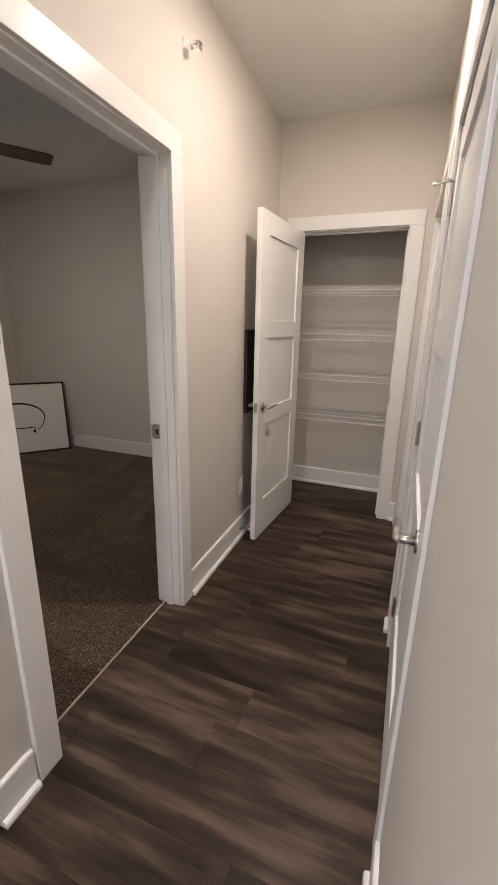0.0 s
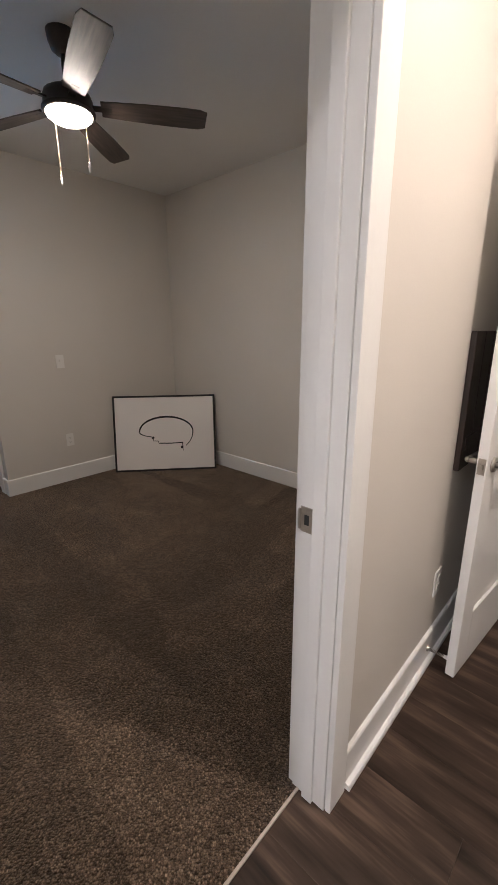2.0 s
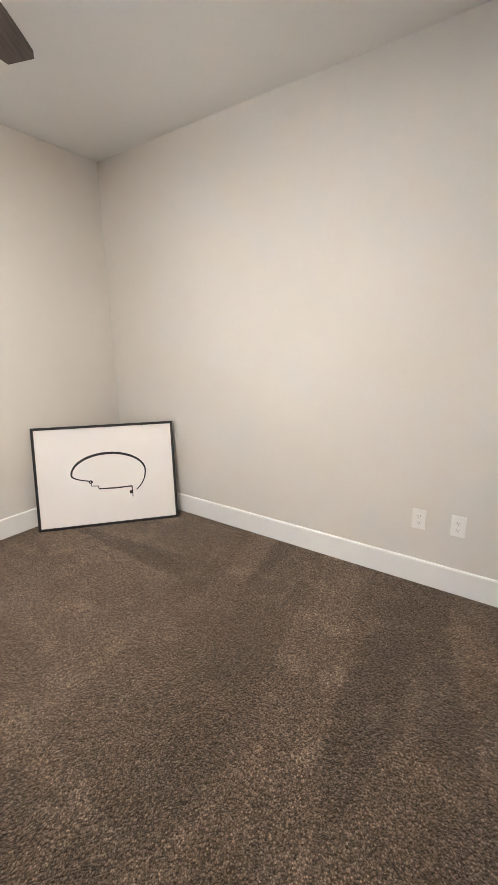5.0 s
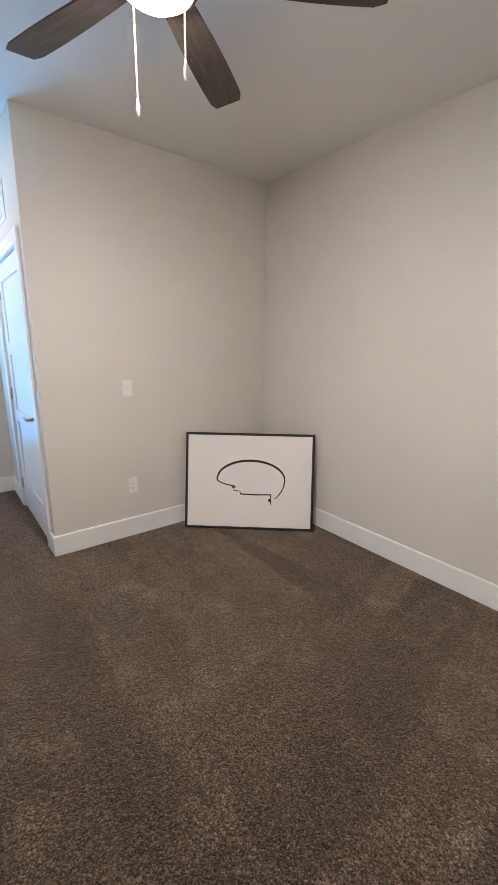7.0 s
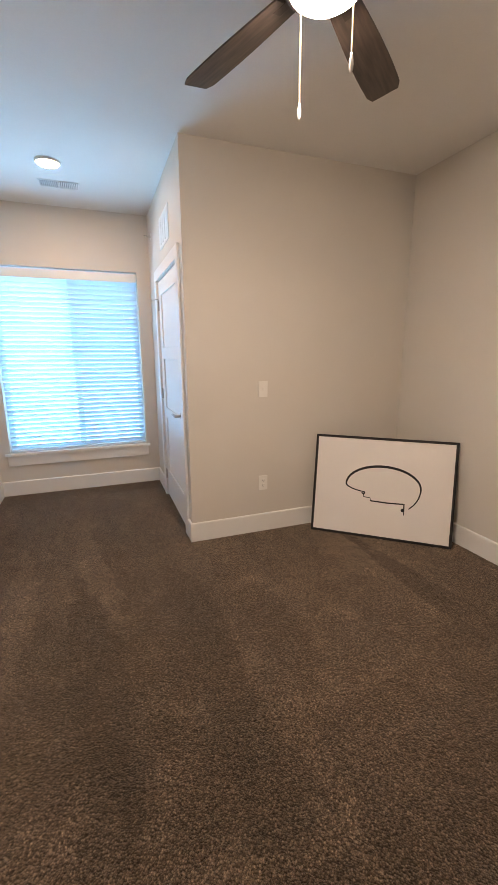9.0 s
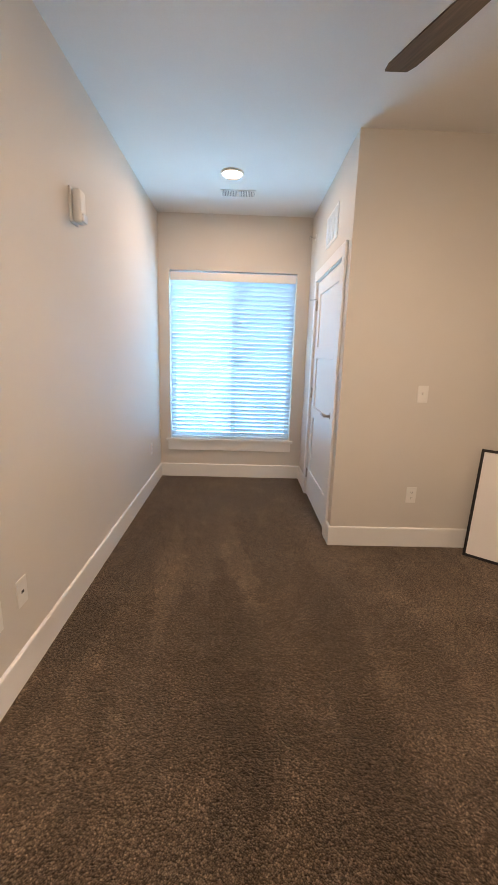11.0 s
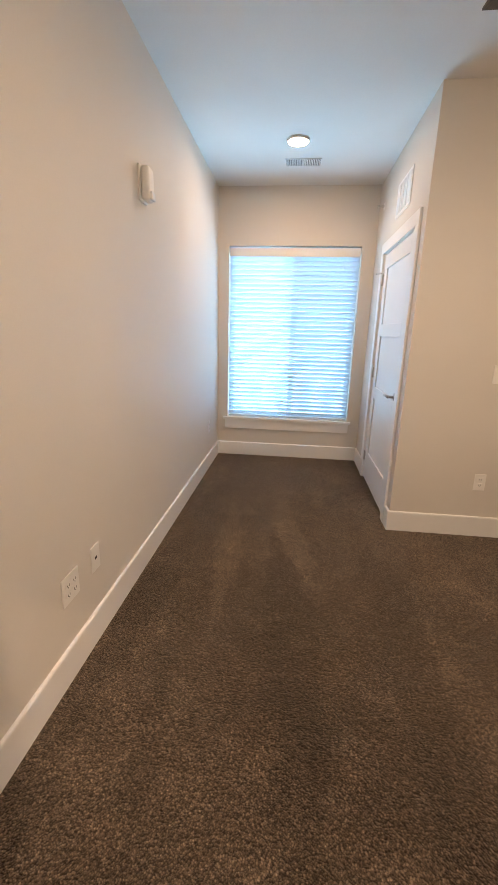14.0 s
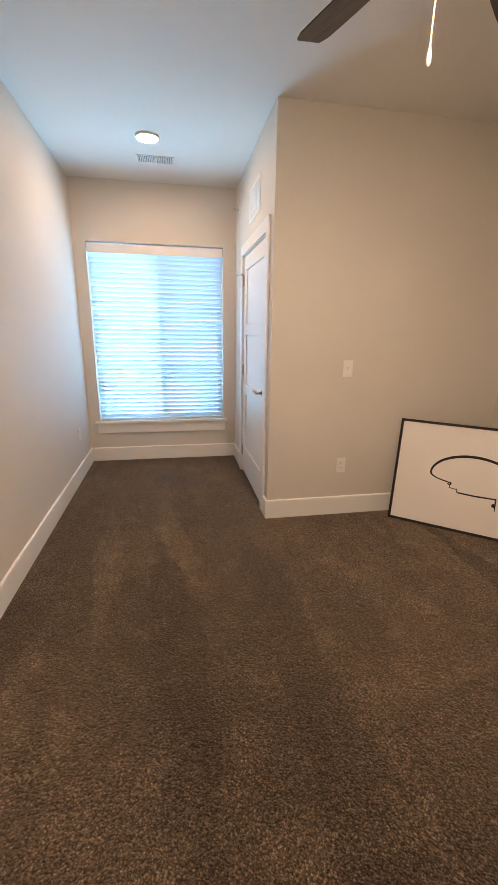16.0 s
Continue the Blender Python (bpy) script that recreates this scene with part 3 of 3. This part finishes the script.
def far_house():
    h = thing("house", pose(-17, 0, -0.55), "pale grey sided house across the lawn", "house")
    bm = bmesh.new()
    add_box(bm, -6, -9, 0, 0, 11, 5.6)
    finish("wall", bm, SIDING, parent=h)
    bm = bmesh.new()
    for k in range(36):
        add_box(bm, 0, -9, 0.05 + 0.155 * k, 0.02, 11, 0.185 + 0.155 * k)
    tagged(finish("siding", bm, SIDING, parent=h), kind="stuff")
    bm = bmesh.new()
    ridge = [bm.verts.new(p) for p in ((0.6, -9.5, 5.5), (0.6, 11.5, 5.5), (-3, 11.5, 7.6), (-3, -9.5, 7.6), (-6.6, -9.5, 5.5), (-6.6, 11.5, 5.5))]
    for f in ((0, 1, 2, 3), (3, 2, 5, 4), (0, 3, 4), (1, 5, 2), (0, 4, 5, 1)):
        bm.faces.new([ridge[i] for i in f])
    finish("roof", bm, ROOF, parent=h)
    for y in (-6.5, -2.6, 0.9, 4.6, 8.2):
        for z in (0.9, 3.6):
            w = new("window")
            w.parent = h
            w.matrix_basis = pose(0.02, y, z)
            boxes("glass", [(0.0, -0.5, 0, 0.02, 0.5, 1.3)], OUTGLASS, parent=w)
            boxes("frame", [(0, -0.58, -0.08, 0.04, -0.5, 1.38), (0, 0.5, -0.08, 0.04, 0.58, 1.38), (0, -0.5, -0.08, 0.04, 0.5, 0), (0, -0.5, 1.3, 0.04, 0.5, 1.38), (0.0, -0.5, 0.62, 0.04, 0.5, 0.68)], VINYL_FRAME, parent=w)
    return h


far_house()


# ---- bedroom things ----
def ceiling_fan():
    f = thing("ceiling_fan", pose(*FAN, H), "dark bronze ceiling fan with five brown blades, light lit", "ceiling fan")
    bm = bmesh.new()
    add_turned(bm, [(0.030, -0.085), (0.050, -0.070), (0.062, -0.035), (0.066, -0.004), (0.066, 0.0)])
    tagged(finish("canopy", bm, BRONZE, smooth=True, parent=f), "dark bronze canopy on the ceiling")
    bm = bmesh.new()
    add_tube(bm, (0, 0, -0.22), (0, 0, -0.07), 0.0125, sides=16)
    finish("downrod", bm, BRONZE, smooth=True, parent=f)
    bm = bmesh.new()
    add_turned(bm, [(0.112, -0.322), (0.120, -0.320), (0.122, -0.309), (0.119, -0.301), (0.112, -0.297), (0.112, -0.262), (0.104, -0.240), (0.075, -0.222), (0.030, -0.212), (0.022, -0.190)], 40)
    tagged(finish("motor_housing", bm, BRONZE, smooth=True, parent=f), "round dark bronze motor housing")
    bm = bmesh.new()
    add_turned(bm, [(0.020, -0.356), (0.055, -0.353), (0.083, -0.345), (0.101, -0.332), (0.110, -0.314)], 40)
    tagged(finish("light_bowl", bm, FAN_LIGHT, smooth=True, parent=f), "glowing frosted glass light bowl")
    # one blade: rounded rectangle that widens outward, pitched
    bm = bmesh.new()
    n = 14
    upper, lower = [], []
    for k in range(n + 1):
        u = k / n
        x = 0.150 + 0.510 * u
        w = 0.048 + 0.018 * math.sin(math.pi * min(1.0, u * 1.05) * 0.62)
        if u > 0.93:
            w *= 1 - 0.20 * ((u - 0.93) / 0.07) ** 2
        for y in (-w, w):
            upper.append(bm.verts.new((x, y, 0.003)))
            lower.append(bm.verts.new((x, y, -0.003)))
    for k in range(n):
        i = 2 * k
        bm.faces.new((upper[i], upper[i + 1], upper[i + 3], upper[i + 2]))
        bm.faces.new((lower[i + 2], lower[i + 3], lower[i + 1], lower[i]))
        bm.faces.new((upper[i], upper[i + 2], lower[i + 2], lower[i]))
        bm.faces.new((upper[i + 3], upper[i + 1], lower[i + 1], lower[i + 3]))
    bm.faces.new((upper[1], upper[0], lower[0], lower[1]))
    bm.faces.new((upper[-2], upper[-1], lower[-1], lower[-2]))
    blade = finish("blade", bm, BLADE, parent=f)
    bm = bmesh.new()
    add_box(bm, 0.095, -0.016, -0.004, 0.200, 0.016, 0.004)
    add_box(bm, 0.150, -0.034, 0.0035, 0.215, 0.034, 0.0075)
    bracket = finish("blade_bracket", bm, BRONZE, 0.0015, parent=f)
    for k in range(5):
        m = pose(0, 0, -0.285, 0, 0, 56 + 72 * k) @ pose(0, 0, 0, -12, 0, 0)
        for proto in (blade, bracket):
            ob = proto if k == 0 else new(proto.name.split(".")[0], proto.data)
            ob.parent = f
            ob.matrix_basis = m
    for (dx, dy), low in (((-0.113, -0.020), -0.605), ((0.113, 0.020), -0.592)):
        bm = bmesh.new()
        z = -0.302
        while z > low + 0.045:
            add_ball(bm, (dx, dy, z), 0.0022, sides=6)
            z -= 0.0047
        finish("pull_chain", bm, CHAIN, smooth=True, parent=f)
        bm = bmesh.new()
        add_ball(bm, (dx, dy, low + 0.024), 0.0085, (0.75, 0.75, 2.5), 12)
        add_tube(bm, (dx, dy, low + 0.040), (dx, dy, low + 0.050), 0.0045, 0.003, 10)
        tagged(finish("chain_pull", bm, PLASTIC, smooth=True, parent=f), "small white pull at the chain's end")
    return f


ceiling_fan()


def framed_print():
    w, h, t, e = 1.028, 0.774, 0.032, 0.019
    p = thing("framed_print", pose(-2.872, 2.349, 0.000, 0, 0, 49.2) @ pose(0, 0, 0, -10.8, 0, 0),
              "framed black line drawing on white, leaning in the corner", "picture")
    boxes("frame", [(-w / 2, 0, 0, -w / 2 + e, t, h), (w / 2 - e, 0, 0, w / 2, t, h), (-w / 2 + e, 0, 0, w / 2 - e, t, e), (-w / 2 + e, 0, h - e, w / 2 - e, t, h)], BLACK, 0.0015, p)
    tagged(boxes("print", [(-w / 2 + e - 0.002, 0.005, e - 0.002, w / 2 - e + 0.002, 0.012, h - e + 0.002)], PAPER, parent=p), "off-white printed sheet")
    bm = bmesh.new()

    def stroke(points, widths):
        prev = None
        for k, (x, z) in enumerate(points):
            ax, az = points[max(0, k - 1)]
            bx, bz = points[min(len(points) - 1, k + 1)]
            d = math.hypot(bx - ax, bz - az) or 1
            nx, nz = -(bz - az) / d * widths[k] / 2, (bx - ax) / d * widths[k] / 2
            pair = (bm.verts.new((x + nx, 0.0038, z + nz)), bm.verts.new((x - nx, 0.0038, z - nz)))
            if prev:
                bm.faces.new((prev[0], prev[1], pair[1], pair[0]))
            prev = pair

    # the open oval, thick at its top
    cx, cz, n = 0.012, 0.403, 60
    pts, wid = [], []
    for k in range(n + 1):
        a = radians(-44 + (236 + 44) * k / n)
        b = 0.152 if a > 0 else 0.215
        if a > math.pi:
            b = 0.062
        pts.append((cx + 0.270 * math.cos(a), cz + b * math.sin(a)))
        wid.append(0.0085 + 0.0105 * max(0.0, math.sin((k / n - 0.08) * math.pi * 1.18)))
    stroke(pts, wid)
    ex, ez = pts[-1]
    curl = [(ex + 0.014 + 0.010 * math.cos(a), ez - 0.009 + 0.009 * math.sin(a)) for a in (math.pi * (0.75 - 2.4 * k / 22) for k in range(23))]
    stroke(curl, [0.009] * len(curl))
    steps = [curl[-1], (ex + 0.016, ez - 0.040), (ex + 0.066, ez - 0.044), (ex + 0.070, ez - 0.066)]
    stroke(steps, [0.007] * 4)
    stroke([(ex + 0.070, ez - 0.066), (ex + 0.19, ez - 0.070), (ex + 0.312, ez - 0.066)], [0.010, 0.011, 0.010])
    stroke([(ex + 0.312, ez - 0.062), (ex + 0.314, ez - 0.11), (ex + 0.315, ez - 0.150)], [0.009, 0.008, 0.005])
    dot = [(ex + 0.305 + 0.006 * math.cos(a), ez - 0.112 + 0.007 * math.sin(a)) for a in (2 * math.pi * k / 16 for k in range(17))]
    stroke(dot, [0.014] * 17)
    tagged(finish("drawn_line", bm, INK, parent=p), "black brush line")
    return p


framed_print()


# ---- plates on walls: local x across, y = 0 the wall and out along -y, z up ----
def plate(name, m, label, category, gangs=1, face="duplex", group=""):
    p = thing(name, m, label, category, group)
    w = 0.072 + 0.046 * (gangs - 1)
    bm = bmesh.new()
    add_box(bm, -w / 2, -0.006, -0.0585, w / 2, 0, 0.0585)
    finish("cover", bm, PLASTIC, 0.002, parent=p)
    for g in range(gangs):
        x = (g - (gangs - 1) / 2) * 0.046
        if face == "duplex":
            for z in (-0.020, 0.020):
                boxes("socket", [(x - 0.017, -0.0085, z - 0.014, x + 0.017, -0.006, z + 0.014)], PLASTIC, 0.0008, p)
                boxes("slot", [(x - 0.008, -0.009, z - 0.003, x - 0.0055, -0.0085, z + 0.006), (x + 0.0055, -0.009, z - 0.003, x + 0.008, -0.0085, z + 0.006), (x - 0.002, -0.009, z - 0.010, x + 0.002, -0.0085, z - 0.006)], DARK, parent=p)
        elif face == "rocker":
            boxes("rocker", [(x - 0.0165, -0.009, -0.033, x + 0.0165, -0.006, 0.033)], PLASTIC, 0.001, p)
        elif face == "toggle":
            boxes("toggle", [(x - 0.005, -0.018, -0.004, x + 0.005, -0.006, 0.012)], PLASTIC, 0.001, p)
        elif face == "jack":
            boxes("jack", [(x - 0.009, -0.0075, -0.006, x + 0.009, -0.006, 0.006)], DARK, 0.0006, p)
    return p


G = "wall outlets"
plate("light_switch", pose(XW, 1.592, 1.131, 0, 0, 90), "white toggle light switch on the wall", "light switch", 1, "toggle")
plate("wall_outlet", pose(XW, 1.594, 0.400, 0, 0, 90), "white duplex wall outlet above the baseboard", "outlet", group=G)
plate("wall_outlet", pose(-0.764, YN, 0.390, 0, 0, 0), "white duplex wall outlet above the baseboard", "outlet", group=G)
plate("wall_outlet", pose(-0.565, YN, 0.396, 0, 0, 0), "white duplex wall outlet above the baseboard", "outlet", group=G)
plate("wall_outlet", pose(-1.856, YS, 0.382, 0, 0, 180), "white double wall outlet above the baseboard", "outlet", 2, "duplex", group=G)
plate("jack_plate", pose(-2.060, YS, 0.389, 0, 0, 180), "white cable jack plate above the baseboard", "wall plate", 1, "jack")
plate("wall_outlet", pose(-4.50, YS, 0.42, 0, 0, 180), "white duplex wall outlet above the baseboard", "outlet", group=G)
plate("wall_outlet", pose(HX, 1.650, 0.372, 0, 0, 90), "white duplex wall outlet in the hall", "outlet", group=G)


def alarm():
    a = thing("alarm_strobe", pose(-2.828, YS, 2.065, 0, 0, 180), "white alarm strobe high on the wall", "alarm")
    bm = bmesh.new()
    add_box(bm, -0.050, -0.012, -0.083, 0.050, 0, 0.083)
    finish("back_plate", bm, PLASTIC, 0.005, parent=a)
    bm = bmesh.new()
    add_box(bm, -0.042, -0.055, -0.078, 0.042, -0.012, 0.078)
    finish("body", bm, PLASTIC, 0.018, smooth=True, parent=a, segments=4)
    bm = bmesh.new()
    add_box(bm, -0.026, -0.066, -0.074, 0.026, -0.050, -0.035)
    tagged(finish("lens", bm, material("clear_lens", (0.9, 0.92, 0.95), 0.1), 0.006, smooth=True, parent=a, segments=3), "clear strobe lens")
    return a


alarm()


def disc_light(name, m, radius, lens, label):
    d = thing(name, m, label, "ceiling light")
    bm = bmesh.new()
    add_turned(bm, [(radius, -0.006), (radius + 0.002, -0.016), (radius + 0.007, -0.016), (radius + 0.012, -0.008), (radius + 0.013, 0.0)], 40)
    finish("trim_ring", bm, WHITE, smooth=True, parent=d)
    bm = bmesh.new()
    add_turned(bm, [(radius * 0.45, -0.018), (radius * 0.75, -0.017), (radius * 0.93, -0.014), (radius * 0.995, -0.0075)], 40)
    tagged(finish("lens", bm, lens, smooth=True, parent=d), "glowing warm lens")
    return d


disc_light("ceiling_light", pose(-4.03, 0.232, H), 0.074, DISC_LIGHT, "round flush ceiling light, lit warm")
disc_light("ceiling_light", pose(0.74, 1.08, H), 0.035, HALL_LIGHT, "unseen round flush ceiling light in the hall, lit")
# added fill, no known fixture: stands in for light from the south
disc_light("ceiling_light", pose(0.35, -1.75, H), 0.12, SOUTH_FILL, "unseen round flush ceiling light in the hall, lit")


def register(name, m, w, h, bars, upright, label, rim=0.022):
    r = thing(name, m, label, "vent")
    boxes("rim", [(-w / 2, -0.006, -h / 2, -w / 2 + rim, 0, h / 2), (w / 2 - rim, -0.006, -h / 2, w / 2, 0, h / 2),
                  (-w / 2 + rim, -0.006, -h / 2, w / 2 - rim, 0, -h / 2 + rim), (-w / 2 + rim, -0.006, h / 2 - rim, w / 2 - rim, 0, h / 2)], WHITE, 0.0015, r)
    boxes("duct", [(-w / 2 + rim, -0.0015, -h / 2 + rim, w / 2 - rim, -0.0005, h / 2 - rim)], GREY, parent=r)
    bm = bmesh.new()
    iw, ih = w - 2 * rim, h - 2 * rim
    for k in range(bars):
        if upright:
            x = -iw / 2 + iw * (k + 0.5) / bars
            lean = -40 if x < 0 else 40
            add_box(bm, -0.006, -0.0008, -ih / 2, 0.006, 0.0008, ih / 2, Matrix.Translation((x, -0.006, 0)) @ Matrix.Rotation(radians(lean), 4, "Z"))
        else:
            z = -ih / 2 + ih * (k + 0.5) / bars
            add_box(bm, -iw / 2, -0.007, -0.0008, iw / 2, 0.007, 0.0008, Matrix.Translation((0, -0.007, z)) @ Matrix.Rotation(radians(-48), 4, "X"))
    finish("louvres", bm, WHITE, parent=r)
    for x in ((0,) if upright else (-iw / 4, 0, iw / 4)):
        boxes("divider", [(x - 0.006, -0.0125, -ih / 2, x + 0.006, -0.001, ih / 2)], WHITE, parent=r)
    return r


register("ceiling_vent", pose(-4.435, 0.275, H, 90, 0, 90), 0.300, 0.150, 20, True, "white slotted ceiling air vent", 0.010)
register("return_grille", pose(-3.99, YB, 2.350, 0, 0, 0), 0.42, 0.24, 15, False, "white louvred return grille above the closet door")


# ---- hall things ----
structure(boxes("transition_strip", [(-0.082, 0.0, -0.01, -0.073, DOOR_W, 0.004)], STRIP, 0.001), "thin pale strip between carpet and vinyl", "trim")


def sprinkler_head(m):
    s = thing("sprinkler_head", m, "chrome sidewall sprinkler head on the wall", "sprinkler", "sprinkler heads")
    bm = bmesh.new()
    add_tube(bm, (0, -0.004, 0), (0, 0, 0), 0.030, 0.033, 24)
    finish("escutcheon", bm, PLASTIC, smooth=False, parent=s)
    bm = bmesh.new()
    add_tube(bm, (0, -0.026, 0), (0, -0.004, 0), 0.011, sides=14)
    for dx in (-0.010, 0.010):
        add_tube(bm, (dx, -0.024, 0), (dx * 1.2, -0.040, 0), 0.0022, sides=8)
        add_tube(bm, (dx * 1.2, -0.040, 0), (0, -0.056, 0), 0.0022, sides=8)
    add_tube(bm, (0, -0.055, 0), (0, -0.060, 0), 0.007, sides=12)
    add_box(bm, -0.017, -0.068, 0.006, 0.017, -0.040, 0.0075)
    add_box(bm, -0.014, -0.0625, -0.018, 0.014, -0.061, 0.010)
    finish("body", bm, CHROME, parent=s)
    return s


first_sprinkler = sprinkler_head(pose(HX, 0.985, 2.455, 0, 0, 90))
copy_thing(first_sprinkler, pose(-4.74, YB, 2.47))


def wall_panel():
    p = thing("wall_panel", pose(HX, 1.660, 0.865, 0, 0, 90), "dark stained wooden panel hung behind the pantry door", "wall panel")
    for k in range(4):
        boxes("plank", [(0.118 * k + 0.001, -0.022, 0, 0.118 * (k + 1) - 0.001, -0.001, 0.525)], PANEL, 0.002, p)
    boxes("batten", [(0.03, -0.026, 0.08, 0.44, -0.0225, 0.13)], PANEL, 0.001, p)
    return p


wall_panel()


def spring_stop():
    s = thing("door_stop", pose(HX + 0.014, 1.60, 0.075, 0, 0, 90), "nickel spring door stop on the baseboard", "door stop")
    bm = bmesh.new()
    add_tube(bm, (0, -0.006, 0), (0, 0, 0), 0.012, 0.014, 16)
    turns, n = 12, 12 * 10
    prev = None
    for k in range(n + 1):
        a = 2 * math.pi * turns * k / n
        p = Vector((0.006 * math.cos(a), -0.006 - 0.062 * k / n, 0.006 * math.sin(a)))
        if prev is not None:
            add_tube(bm, prev, p, 0.0014, sides=5)
        prev = p
    finish("spring", bm, NICKEL, parent=s)
    bm = bmesh.new()
    add_tube(bm, (0, -0.082, 0), (0, -0.067, 0), 0.0085, 0.0075, 14)
    tagged(finish("tip", bm, RUBBER, 0.001, parent=s), "white rubber tip")
    return s


spring_stop()


def wire_shelf():
    """Local x along the shelf, y from the front lip (0) to the wall, z = 0 the deck."""
    w, depth = XE - 0.012, PBACK - 2.530
    s = thing("wire_shelf", pose(0.006, 2.530, 1.684), "white coated wire shelf, empty, in the pantry", "shelf", "pantry shelves")
    bm = bmesh.new()
    for y, z, r in ((0, 0, 0.0048), (0, -0.042, 0.0048), (depth - 0.01, -0.004, 0.0034), (depth * 0.5, -0.004, 0.0034)):
        add_tube(bm, (0, y, z), (w, y, z), r, sides=8)
    finish("rail", bm, WIRE, smooth=True, parent=s)
    bm = bmesh.new()
    n = int(w / 0.025)
    for k in range(n + 1):
        x = w * k / n
        add_box(bm, x - 0.0015, 0, -0.0015, x + 0.0015, depth - 0.004, 0.0015)
        add_box(bm, x - 0.0016, -0.0038, -0.042, x + 0.0016, -0.001, 0)
    tagged(finish("deck_wires", bm, WIRE, parent=s), kind="stuff")
    for x in (0.12, w / 2, w - 0.12):
        boxes("wall_clip", [(x - 0.006, depth - 0.016, -0.012, x + 0.006, depth - 0.001, 0.008)], PLASTIC, 0.001, s)
    return s


first_shelf = wire_shelf()
for z in (1.361, 1.048, 0.718):
    copy_thing(first_shelf, pose(0.006, 2.530, z))

# ---- hall floor planks, laid across the hall ----
slab = structure(boxes("floor_hall", [(-0.078, -2.7, -0.15, 1.3, 2.95, -0.006), (-1.3, -2.7, -0.15, -0.078, -0.66, -0.006)], JOINT), "dark brown wood-look vinyl plank floor", "floor")
PLANK_L, PLANK_W, GAP = 1.220, 0.181, 0.0003
offsets = (0.62, 0.20, 0.95, 0.42, 1.12, 0.75, 0.08, 0.53)
cut = {}


def plank(x0, x1, y):
    """One plank from x0 to x1 in the row that starts at y; planks of one length share their mesh."""
    key = round((x1 - x0) * 1000)
    if key not in cut:
        bm = bmesh.new()
        half = (x1 - x0 - GAP) / 2
        add_box(bm, -half, -PLANK_W / 2, -0.0055, half, PLANK_W / 2, 0)
        cut[key] = finish("plank", bm, VINYL, 0.0004, parent=slab, segments=1)
        ob = cut[key]
    else:
        ob = new("plank", cut[key].data)
        ob.parent = slab
    ob.matrix_basis = pose((x0 + x1) / 2, y + PLANK_W / 2, 0)


row, y = 0, -2.60
while y < 2.95:
    edge = -0.0725 if y > -0.75 else -1.30
    length = offsets[row % 8]
    while edge < 1.2:
        plank(edge, min(edge + length, 1.28), y)
        edge, length = edge + length, PLANK_L
    y += PLANK_W + GAP
    row += 1
